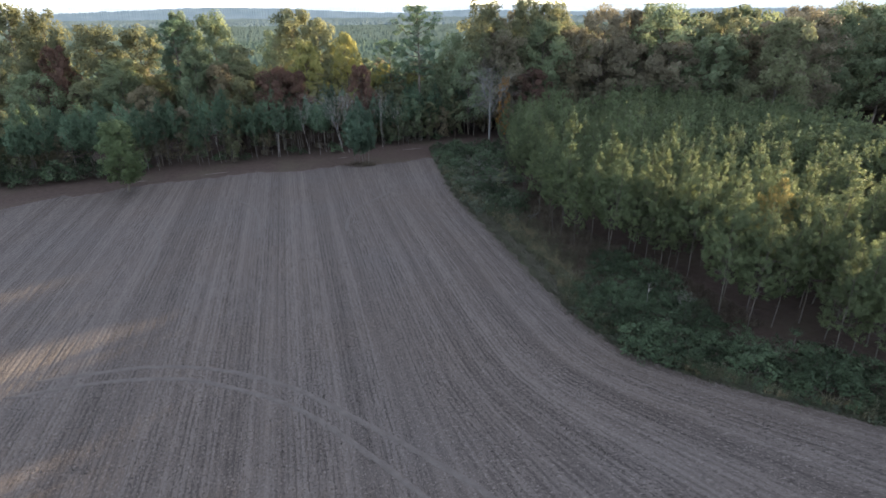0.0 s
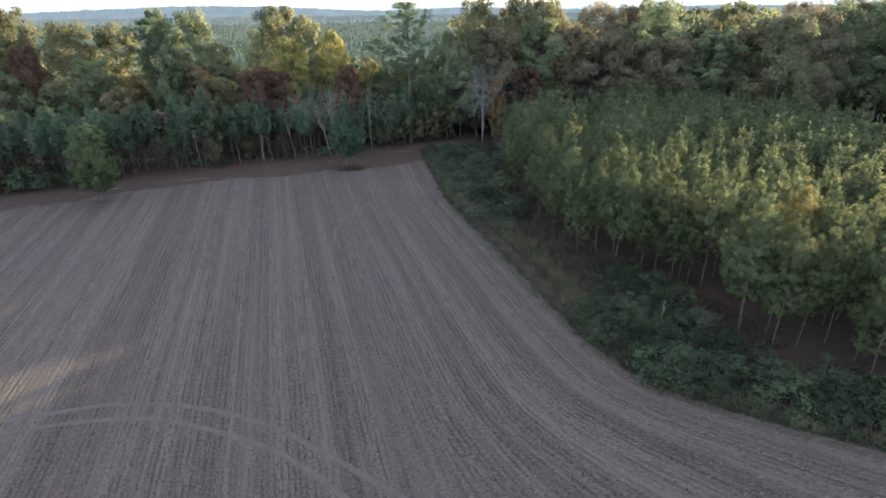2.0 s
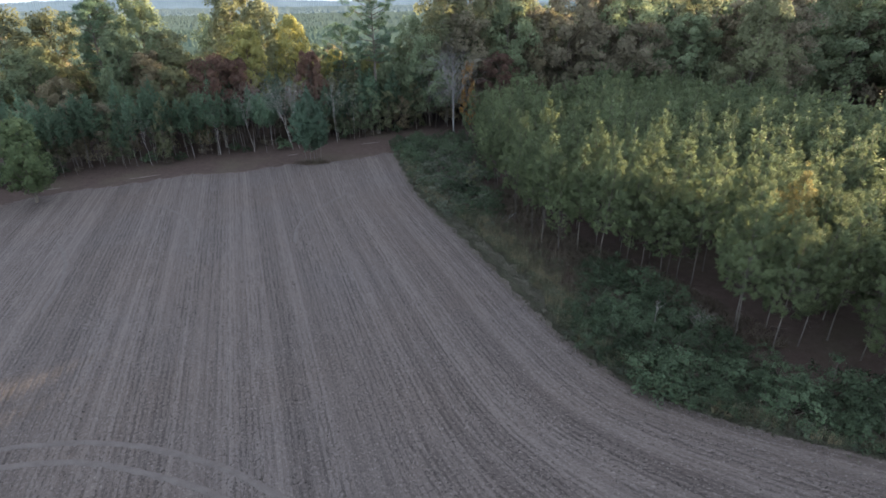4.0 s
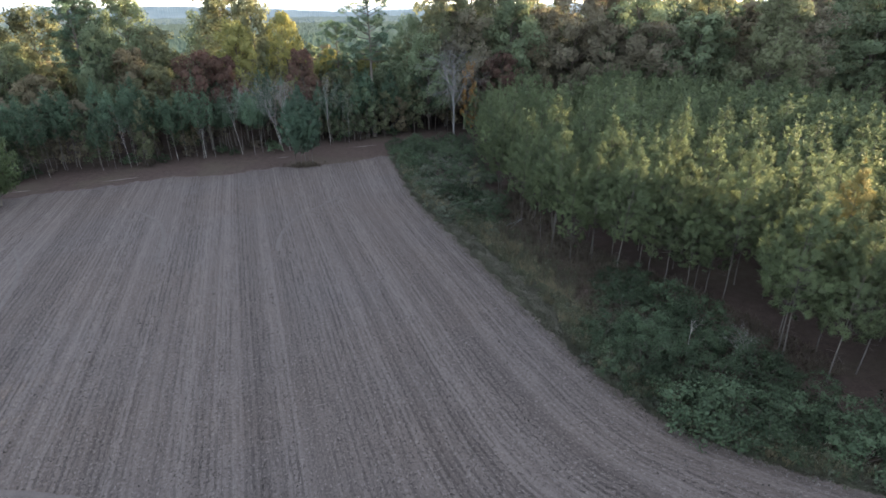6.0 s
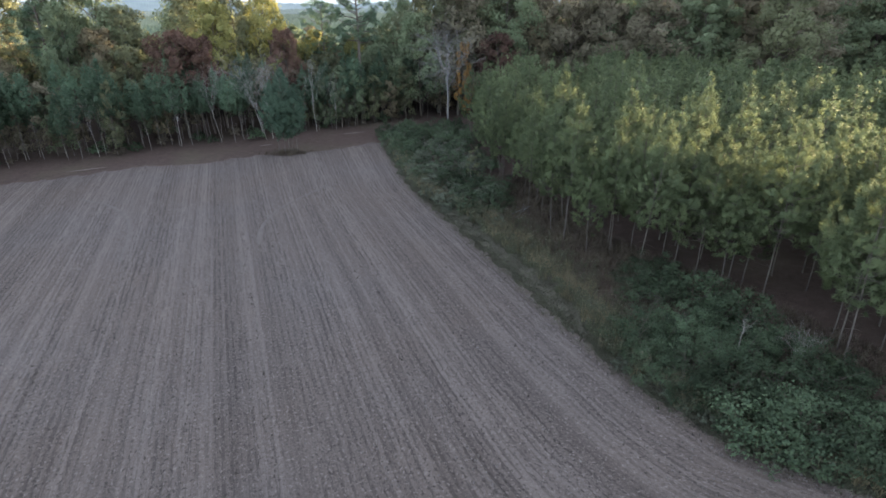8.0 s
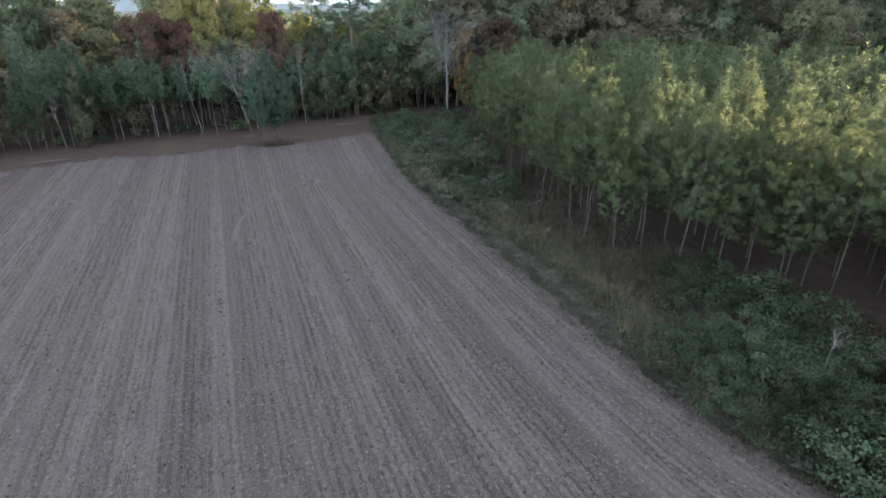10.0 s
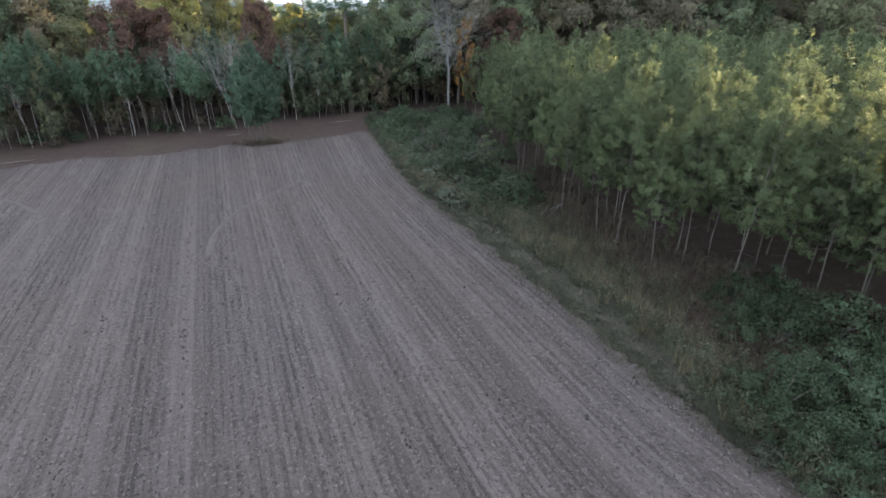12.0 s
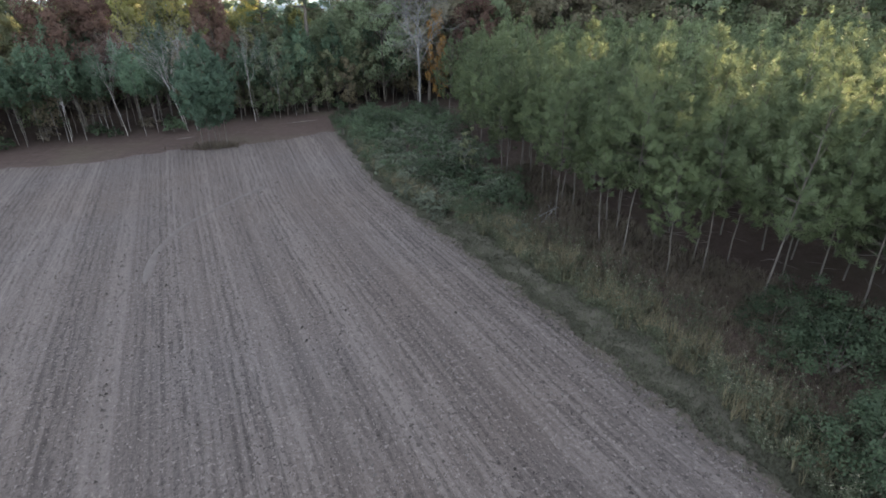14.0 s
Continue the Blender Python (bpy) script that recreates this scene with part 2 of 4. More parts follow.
def tube(points, radii, sides=6):
    """A bent tapered limb as triangles, closed at its tip."""
    points, radii = np.asarray(points, float), np.asarray(radii, float)
    d = unit(np.gradient(points, axis=0))
    ref = np.where(np.abs(d[:, 2:3]) > 0.9, [[1.0, 0, 0]], [[0, 0, 1.0]])
    a = unit(np.cross(d, ref))
    b = np.cross(d, a)
    ang = np.linspace(0, 2 * np.pi, sides, endpoint=False)
    ring = points[:, None] + radii[:, None, None] * (np.cos(ang)[None, :, None] * a[:, None] + np.sin(ang)[None, :, None] * b[:, None])
    v = ring.reshape(-1, 3)
    f = []
    for i in range(len(points) - 1):
        for j in range(sides):
            p, q = i * sides + j, i * sides + (j + 1) % sides
            f += [(p, q, q + sides), (p, q + sides, p + sides)]
    top = (len(points) - 1) * sides
    f += [(top, top + j, top + j + 1) for j in range(1, sides - 1)]
    return v, np.array(f)


def blades(at, axis, count, length, width, spread, r):
    """Narrow triangles that fan out from each place around its axis."""
    n = len(at)
    axis = unit(axis)[:, None]
    way = unit(axis + spread * r.normal(size=(n, count, 3)))
    side = unit(np.cross(way, r.normal(size=(n, count, 3))))
    size = length * r.uniform(0.7, 1.25, (n, count, 1))
    base = at[:, None] + way * size * 0.08
    v = np.stack([base - side * width, base + side * width, at[:, None] + way * size], 2).reshape(-1, 3)
    return v, np.arange(len(v)).reshape(-1, 3)


def leaves(at, size, r, lift=0.5, out=0.0):
    """A bent leafy spray of two triangles at each place; out turns the sprays away from their clump."""
    n = len(at)
    nrm = unit(r.normal(size=(n, 3)) + out + [0, 0, lift])
    a = unit(np.cross(nrm, r.normal(size=(n, 3))))
    b = np.cross(nrm, a)
    s = size * r.uniform(0.6, 1.4, (n, 1))
    fold = nrm * s * r.uniform(-0.35, 0.35, (n, 1))
    v = np.stack([at - a * s * 0.6, at - b * s * 0.4 + fold, at + a * s * 0.6, at + b * s * 0.4 + fold], 1).reshape(-1, 3)
    i = np.arange(n)[:, None] * 4
    f = np.concatenate([i + [0, 1, 2], i + [0, 2, 3]], 1).reshape(-1, 3)
    return v, f


def turned_out(v, normals):
    """Faces of loose triangles, wound so that they face as their normals do."""
    f = np.arange(len(v)).reshape(-1, 3)
    t = v.reshape(-1, 3, 3)
    away = (np.cross(t[:, 1] - t[:, 0], t[:, 2] - t[:, 0]) * normals.reshape(-1, 3, 3)[:, 0]).sum(1) < 0
    f[away] = f[away][:, ::-1]
    return f


def foxtails(at, axis, crown, count, reach, length, half, r):
    """Bottle-brush shoots: needles that stand out round an axis. crown: the way out of the whole crown at each shoot."""
    n = len(at)
    axis = unit(axis)[:, None]
    t = r.uniform(0, 1, (n, count, 1))
    rad = r.normal(size=(n, count, 3))
    rad = unit(rad - (rad * axis).sum(-1, keepdims=True) * axis)
    way = unit(axis * r.uniform(0.3, 0.95, (n, count, 1)) + rad * (1.15 - 0.6 * t))
    base = at[:, None] + axis * t * reach
    side = unit(np.cross(way, r.normal(size=(n, count, 3)))) * half
    tip = base + way * length * r.uniform(0.75, 1.25, (n, count, 1)) * (1.1 - 0.4 * t)
    v = np.stack([base - side, base + side, tip], 2).reshape(-1, 3)
    nv = unit(rad * 0.4 + axis * 0.5 + unit(crown)[:, None] * 0.9 + r.normal(0, 0.08, (n, count, 3)))
    nv = np.repeat(nv[:, :, None], 3, 2).reshape(-1, 3)
    return v, turned_out(v, nv), nv


def leaf_bits(at, out, size, r):
    """Single leaves, one triangle each, that lie mostly across the way out of their clump."""
    n = len(at)
    nrm = unit(out + r.normal(0, 0.65, (n, 3)))
    a = unit(np.cross(nrm, r.normal(size=(n, 3))))
    b = np.cross(nrm, a)
    s = size * r.uniform(0.6, 1.4, (n, 1))
    v = np.stack([at - a * s * 0.5, at + a * s * 0.5 + b * s * 0.15, at + b * s * 0.8], 1).reshape(-1, 3)
    nv = np.repeat(unit(out + r.normal(0, 0.13, (n, 3))), 3, 0)
    return v, turned_out(v, nv), nv


def thing(name, label, category, group="", parts=()):
    """An Empty at its base with one mesh object for each part."""
    e = new(name)
    e.empty_display_size = 0.3
    tagged(e, label, category, group)
    for pname, me in parts:
        new(pname, me).parent = e
    return e


def placed(x, y, z=0.0, turn=0.0, lean=(0, 0), size=1.0):
    return Matrix.LocRotScale((x, y, z), Euler((lean[0], lean[1], turn)), (size, size, size))


def put(proto, m):
    """A copy of the prototype thing, its size kept in the pose."""
    c = copy_thing(proto, m)
    c.matrix_basis = m
    return c


# ---- the plan ----
ROW = radians(13.5)
EDGE_Y = [-60, 0, 5, 12, 20, 27, 32, 35, 38, 41.5, 45.5, 51.5, 56.5, 64, 71.5, 79, 90, 100, 110, 116]
EDGE_X = [112, 108, 100, 76, 54, 40, 31.6, 26.2, 20.9, 16.4, 14.0, 12.0, 10.6, 8.9, 7.0, 5.0, 2.4, 1.2, 0.2, -0.6]
FAR_X = [-220, -110, -71, -65.6, -54, -42, -32, -25, -17, -9, -1, 3]
FAR_Y = [70, 78, 86.4, 92.5, 97.7, 103, 105.2, 108.2, 109.5, 112.3, 114, 114]
LINE_X = [-260, -120, -80, -67, -54, -40, -30, -21, -13, -6, 0.5, 8, 16]
LINE_Y = [84, 92, 99, 103, 109, 115.5, 119.5, 122, 126.5, 129, 133.5, 135.5, 134]
PINE_Y = [10, 20, 30, 36, 40, 44, 48, 54, 60, 65, 70, 75.7, 83, 90, 100, 112, 120]
PINE_X = [92, 70, 50, 38, 31, 27, 25.5, 23.9, 21.3, 17.8, 15.8, 14.6, 14.0, 13.6, 13.2, 14.0, 15.0]
BACK_X = [13, 20, 42, 56, 60, 66, 74, 85, 110]
BACK_Y = [118, 119, 128, 134, 128, 112, 96, 84, 60]


def edge_x(y):
    return np.interp(y, EDGE_Y, EDGE_X)


def far_y(x):
    return np.interp(x, FAR_X, FAR_Y)


def line_y(x):
    return np.interp(x, LINE_X, LINE_Y)


def pine_x(y):
    return np.interp(y, PINE_Y, PINE_X)


# ---- ground ----
def build_ground():
    xs = np.concatenate([[-4500, -2000, -900, -400, -250], np.arange(-180, 181, 6), [250, 400, 900, 2000, 4500]]).astype(float)
    ys = np.concatenate([[-4500, -1500, -400, -150], np.arange(-60, 241, 6), [300, 450, 900, 2000, 4500]]).astype(float)
    gx, gy = np.meshgrid(xs, ys)
    z = np.array([0.12 * noise.noise((x / 9, y / 9, 0)) for x, y in zip(gx.ravel(), gy.ravel())]) - 0.16
    v = np.stack([gx.ravel(), gy.ravel(), z], 1)
    n = len(xs)
    i = (np.arange(len(ys) - 1)[:, None] * n + np.arange(n - 1)).ravel()
    me = mesh_of("ground", v, np.stack([i, i + 1, i + 1 + n, i + n], 1), "litter", smooth=True)
    return tagged(new("ground", me), "red-brown leaf litter and bare earth under the woods", "ground", kind="structure")


def inside(x, y):
    wob = 0.45 * np.sin(x * 0.9 + 3 * np.sin(x * 0.31)) + 0.9 * np.sin(x * 0.37 + 2) + 0.18 * np.sin(x * 2.1) + 0.6 * np.sin(x * 0.11)
    side = 0.22 * np.sin(y * 1.3) + 0.10 * np.sin(y * 3.1)
    return (y < far_y(x) + wob) & (x < edge_x(y) + side) & ~((np.hypot((x + 15.4) / 3.2, (y - 110.3) / 2.2) < 1))


def furrow(u, v):
    lane = 0.6 + 0.4 * np.sin(u * 0.71 + 1.3 * np.sin(u * 0.21))
    return 0.018 * lane * np.sin(u * 2 * np.pi / 0.96) + 0.012 * np.sin(u * 13.1 + 3 * np.sin(v * 0.05)) + 0.006 * np.sin(v * 1.9 + 5 * np.sin(u * 1.7))


def fanned(u, v):
    """The row coordinate: rows fan out towards the bulging field edge."""
    c, s = math.cos(ROW), math.sin(ROW)
    ly = np.arange(-60, 116, 0.5)
    eu, ev = edge_x(ly) * c + ly * s, ly * c - edge_x(ly) * s
    order = np.argsort(ev)
    u_edge = np.maximum(np.interp(v, ev[order], eu[order]), 23.4)
    u0 = 4.0
    return np.where(u > u0, u0 + (u - u0) / (u_edge - u0) * (23.4 - u0), u)


def build_field():
    """Tilled ground in long strips along the rows, with ridges and furrows."""
    du, dv = 0.24, 2.0
    c, s = math.cos(ROW), math.sin(ROW)
    us = np.arange(-95, 75, du)
    vs = np.arange(-20, 132, 0.5)
    verts, uvs, faces = [], [], []
    for u in us:
        x, y = u * c - vs * s, u * s + vs * c
        ok = inside(x, y)
        step = np.flatnonzero(np.diff(ok.astype(int)))
        cuts = [vs[0]] if ok[0] else []
        cuts += [vs[k] + 0.25 for k in step]
        cuts += [vs[-1]] if ok[-1] else []
        for a, b in zip(cuts[::2], cuts[1::2]):
            if b - a < 0.4:
                continue
            cells = np.linspace(a, b, max(2, int((b - a) / dv) + 1))
            n0 = len(verts)
            for v in cells:
                for w in (u, u + du):
                    px, py = w * c - v * s, w * s + v * c
                    verts.append((px, py, 0.03 + furrow(w, v)))
                    uvs.append((w, v))
            faces += [(n0 + 2 * k, n0 + 2 * k + 1, n0 + 2 * k + 3, n0 + 2 * k + 2) for k in range(len(cells) - 1)]
    verts, uvs = np.array(verts), np.array(uvs)
    uvs[:, 0] = fanned(uvs[:, 0], uvs[:, 1])
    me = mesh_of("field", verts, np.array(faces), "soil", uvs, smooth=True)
    rim = np.minimum((edge_x(verts[:, 1]) - verts[:, 0]) * 0.5, far_y(verts[:, 0]) - verts[:, 1] + 1.2)
    me.attributes.new("edge", "FLOAT", "POINT").data.foreach_set("value", np.clip(rim * 0.45, 0, 1).astype(np.float32))
    return tagged(new("field", me), "grey-brown tilled crop field with long straight furrows", "field", kind="structure")


def ribbon(name, pts, width, z, material, label, wob=0.15, kind="structure", cat="track"):
    """A strip that follows a bent line over the ground."""
    pts = np.asarray(pts, float)
    t = np.concatenate([[0], np.cumsum(np.linalg.norm(np.diff(pts, axis=0), axis=1))])
    q = np.arange(0, t[-1], 0.6)
    # a smooth line through the given places
    p = np.stack([np.interp(q, t, pts[:, k]) for k in (0, 1)], 1)
    for _ in range(12):
        p[1:-1] = 0.25 * p[:-2] + 0.5 * p[1:-1] + 0.25 * p[2:]
    d = unit(np.gradient(p, axis=0))
    nrm = np.stack([-d[:, 1], d[:, 0]], 1)
    r = np.random.default_rng(len(pts))
    h = width / 2 * (1 + wob * r.normal(size=(len(p), 2)))
    end = (np.clip(np.sin(np.pi * q / q[-1]), 0, 1)[:, None] ** 0.6 + 0.02) if cat == "sand" else np.minimum(1, np.minimum(q, q[-1] - q) / (1.5 * width) + 0.05)[:, None]
    rails = [p + nrm * h[:, :1] * end, p + nrm * h[:, :1] * 0.5 * end, p - nrm * h[:, 1:] * 0.5 * end, p - nrm * h[:, 1:] * end]
    v = np.zeros((len(p), 4, 3))
    for k, rail in enumerate(rails):
        v[:, k, :2], v[:, k, 2] = rail, z - (0.0 if k in (1, 2) else 0.06 if cat == "track" else 0.02)
    uv = np.stack([np.tile(np.linspace(0, width, 4), len(p)), np.repeat(q, 4)], 1)
    i = (np.arange(len(p) - 1)[:, None] * 4 + np.arange(3)).ravel()
    me = mesh_of(name, v.reshape(-1, 3), np.stack([i, i + 1, i + 5, i + 4], 1), material, uv, smooth=True)
    me.attributes.new("edge", "FLOAT", "POINT").data.foreach_set("value", np.ones(v.size // 3, np.float32))
    return tagged(new(name, me), label, cat, kind=kind)


build_ground()
build_field()
TRACKS = [
    [(-36, 40.4), (-28.3, 42.1), (-23.1, 42.0), (-18.5, 40.8), (-13.7, 38.7), (-9, 35.4), (-4, 31.6), (1.2, 27.4), (6, 22)],
    [(-37, 38.3), (-30, 40.2), (-24.7, 40.4), (-22.3, 40.1), (-17.8, 38.5), (-13.2, 36.4), (-9.1, 33.2), (-5.5, 29.8), (-1, 25.4), (4, 19)],
    [(-43.5, 78), (-41.5, 75.5), (-38.8, 71), (-37, 66), (-35.8, 60)],
    [(-38, 91), (-33.9, 88.8), (-29.5, 83.8), (-27.2, 78), (-25.6, 71)],
    [(-8, 92), (-11, 87.3), (-13.5, 83), (-14.3, 78), (-13.6, 73)],
]
for line in TRACKS:
    ribbon("tyre_track", line, 0.5, 0.085, "track", "pale packed wheel track curving over the furrows")
ribbon("sand_patch", [(4.2, 121.4), (5.3, 121.6), (7.0, 121.2)], 1.9, -0.02, "sand", "pale bare sand patch on the woodland margin", 0.12, cat="sand")
for line in ([(-7.5, 122.6), (-5, 123.6), (-2.8, 124)], [(-46, 104.8), (-43, 106), (-40.5, 106.9)], [(-21, 116), (-18.5, 117.2)], [(-57, 100.8), (-54.5, 101.6)]):
    ribbon("sand_patch", line, 0.55, -0.04, "sand", "thin pale sandy streak along the field margin", 0.15, cat="sand")


# ---- trees: shapes ----
def pine_shapes(seed, h, bare, wide, whorls, limbs, count, length, half, girth=0.068, reach=0.7, full=0.24, twigs=True):
    """A pine: slim bending trunk, whorls of upswept limbs, each limb carrying foxtail shoots; the trunk's and the crown's arrays."""
    r = np.random.default_rng(seed)
    zs = np.linspace(0, h * 0.97, 9)
    bend = np.cumsum(r.normal(0, 0.05, (9, 2)), 0)
    spine = np.column_stack([bend[:, 0], bend[:, 1], zs])
    wood = [tube(spine, girth * (1 - zs / h * 0.85), 6)]
    low = h * bare
    at, axis = [], []
    lump = r.uniform(0.8, 1.2, 7)
    for w in range(whorls):
        f = np.clip((w + r.uniform(-0.35, 0.35)) / whorls, 0, 1)
        z0 = low + f * (h * 0.93 - low)
        root = np.array([np.interp(z0, zs, bend[:, 0]), np.interp(z0, zs, bend[:, 1]), z0])
        prof = (0.66 + 0.34 * f / full) if f < full else max(0.1, 1 - ((f - full) / (1.0 - full)) ** 0.95)
        turn = r.uniform(0, 6.28)
        n = limbs if f < 0.75 else max(3, limbs - 2)
        for b in range(n):
            g = turn + b * 6.283 / n + r.normal(0, 0.22)
            out = wide * prof * lump[int(g * 7 / 6.2832) % 7] * r.uniform(0.72, 1.12)
            rise = math.tan(radians(-6 + 46 * f + r.normal(0, 7)))
            way = np.array([math.cos(g), math.sin(g), 0.0])
            across = np.array([-math.sin(g), math.cos(g), 0.0])
            k = max(3, int(round(out * 4.6)))
            q = np.concatenate([[1.0], 1.04 - 0.66 * r.uniform(0, 1, k) ** 1.7])
            off = np.concatenate([[0.0], r.normal(0, 0.3, k) * (0.4 + 0.35 * out)])
            pts = root + way * (q * out)[:, None] + across * off[:, None]
            pts[:, 2] += q * out * rise + 0.30 * out * q ** 3 + r.normal(0, 0.2, k + 1)
            at.append(pts)
            axis.append(way * (0.7 - 0.6 * f) + across * np.sign(off)[:, None] * 0.2 + np.column_stack([np.zeros((k + 1, 2)), 0.4 + 0.8 * f + 0.4 * q]) + r.normal(0, 0.4, (k + 1, 3)))
            if twigs and (b < 2 or f < 0.25):
                wood.append(tube([root, root + (pts[0] - root) * [0.55, 0.55, 0.4], pts[0]], [0.024, 0.016, 0.006], 3))
    top = np.array([[bend[-1, 0], bend[-1, 1], h * q] for q in (0.87, 0.925, 0.98)])
    at.append(top)
    axis.append(np.tile([0.0, 0.0, 1.0], (3, 1)))
    at, axis = np.concatenate(at), np.concatenate(axis)
    crown = np.column_stack([at[:, :2] / wide, (at[:, 2] - (low + 0.3 * (h - low))) / (h - low) * 1.6])
    needles = foxtails(at, axis, crown, count, reach, length, half, r)
    for _ in range(6):
        z0 = low * r.uniform(0.45, 1.0)
        a = np.array([np.interp(z0, zs, bend[:, 0]), np.interp(z0, zs, bend[:, 1]), z0])
        g, n = r.uniform(0, 6.28), r.uniform(0.4, 1.2)
        wood.append(tube([a, a + [math.cos(g) * n, math.sin(g) * n, r.uniform(-0.2, 0.25)]], [0.016, 0.005], 3))
    return joined(wood), needles


def pine_parts(needle, bark, *args, **kw):
    wood, (v, f, nv) = pine_shapes(*args, **kw)
    return [("trunk", mesh_of("pine_trunk", *wood, bark, smooth=True)), ("crown", mesh_of("pine_crown", v, f, needle, normals=nv))]


def broad_parts(seed, h, spread, bare, clumps, per, leaf, bark, size=0.42, girth=0.22, hang=0.0, limb_sides=4):
    """A broadleaf tree: trunk, spreading limbs, and a lumpy crown of leaf sprays with gaps."""
    r = np.random.default_rng(seed)
    low = h * bare
    zs = np.linspace(0, h * 0.82, 8)
    bend = np.cumsum(r.normal(0, 0.16, (8, 2)), 0)
    spine = np.column_stack([bend[:, 0], bend[:, 1], zs])
    wood = [tube(spine, girth * (1 - 0.85 * zs / h), 7)]
    f = (np.arange(clumps) + r.uniform(0, 1, clumps)) / clumps
    z = low + f * (h - low)
    prof = spread * np.sqrt(np.clip(1 - ((f - 0.42) / 0.62) ** 2, 0.03, 1))
    ang = np.arange(clumps) * 2.4 + r.normal(0, 0.5, clumps)
    rad = prof * r.uniform(0.35, 1.0, clumps)
    mid = np.column_stack([np.interp(z, zs, bend[:, 0]) + np.cos(ang) * rad, np.interp(z, zs, bend[:, 1]) + np.sin(ang) * rad, z])
    lump = spread * r.uniform(0.24, 0.42, clumps) * (1 - 0.35 * f)
    pts, ways = [], []
    for k in range(clumps):
        n = int(per * r.uniform(0.6, 1.3))
        d = unit(r.normal(size=(n, 3)))
        q = mid[k] + d * (lump[k] * r.uniform(0.35, 1.08, (n, 1)) ** 0.7) * [1, 1, 0.78]
        q[:, 2] -= hang * np.abs(d[:, 0])
        pts.append(q[(d[:, 2] > -0.75)])
        whole = unit((q - [0, 0, low + 0.4 * (h - low)]) / [spread, spread, 0.5 * (h - low)])
        ways.append((unit(d * 0.8 + whole * 0.7))[d[:, 2] > -0.75])
        start = z[k] - rad[k] * 0.75
        start = max(start, low * 0.55)
        a = np.array([np.interp(start, zs, bend[:, 0]), np.interp(start, zs, bend[:, 1]), min(start, zs[-1])])
        b = (a + mid[k]) / 2 + r.normal(0, 0.25, 3)
        wood.append(tube([a, b, mid[k], mid[k] + unit(mid[k] - b) * lump[k] * 0.7], girth * np.array([0.36, 0.24, 0.12, 0.03]) * (1.1 - 0.6 * f[k]), limb_sides))
    v, f, nv = leaf_bits(np.concatenate(pts), np.concatenate(ways), size, r)
    return [("trunk", mesh_of("tree_trunk", *wood[0], bark, smooth=True)), ("branch", mesh_of("tree_branch", *joined(wood[1:]), bark, smooth=True)), ("crown", mesh_of("tree_crown", v, f, leaf, normals=nv))]


def tall_pine_parts(seed, h, reach, bare, needle, bark, girth):
    """An old pine: a long clean trunk, level limbs and flat separate needle clouds with sky between."""
    r = np.random.default_rng(seed)
    zs = np.linspace(0, h * 0.98, 10)
    bend = np.cumsum(r.normal(0, 0.07, (10, 2)), 0)
    wood = [tube(np.column_stack([bend, zs]), girth * (1 - 0.85 * zs / h), 8)]
    pts = []

    def cloud(mid, size):
        d = unit(r.normal(size=(int(60 * size), 3)))
        pts.append(mid + d * r.uniform(0.2, 1.0, (len(d), 1)) ** 0.6 * size * [1, 1, 0.5])

    n = 40
    for i in range(n):
        f = (i + r.uniform(0, 1)) / n
        z0 = h * (bare + (0.97 - bare) * f)
        a = np.array([np.interp(z0, zs, bend[:, 0]), np.interp(z0, zs, bend[:, 1]), z0])
        g = i * 2.4 + r.normal(0, 0.3)
        out = reach * math.sqrt(max(0.06, 1 - ((f - 0.3) / 0.74) ** 2)) * r.uniform(0.45, 1.05)
        way = np.array([math.cos(g), math.sin(g), 0.12 + 0.5 * f])
        mid, end = a + way * out * 0.55 + [0, 0, -0.05 * out], a + way * out + [0, 0, 0.12 * out]
        wood.append(tube([a, mid, end], girth * np.array([0.3, 0.18, 0.05]) * (1.1 - 0.6 * f), 4))
        cloud(end, r.uniform(1.0, 1.5))
        cloud(mid + r.normal(0, 0.35, 3) + [0, 0, 0.4], r.uniform(0.8, 1.2))
        if r.random() < 0.75:
            cloud((mid + end) / 2 + r.normal(0, 0.7, 3) * [1, 1, 0.3], r.uniform(0.5, 0.8))
    cloud(np.array([bend[-1, 0], bend[-1, 1], h]), 1.1)
    at = np.concatenate(pts)
    way = r.normal(size=at.shape) * 0.5 + [0, 0, 0.8]
    v, f, nv = foxtails(at, way, way, 5, 0.2, 0.36, 0.035, r)
    return [("trunk", mesh_of("old_pine_trunk", *wood[0], bark, smooth=True)), ("branch", mesh_of("old_pine_branch", *joined(wood[1:]), bark, smooth=True)), ("crown", mesh_of("old_pine_crown", v, f, needle, normals=nv))]


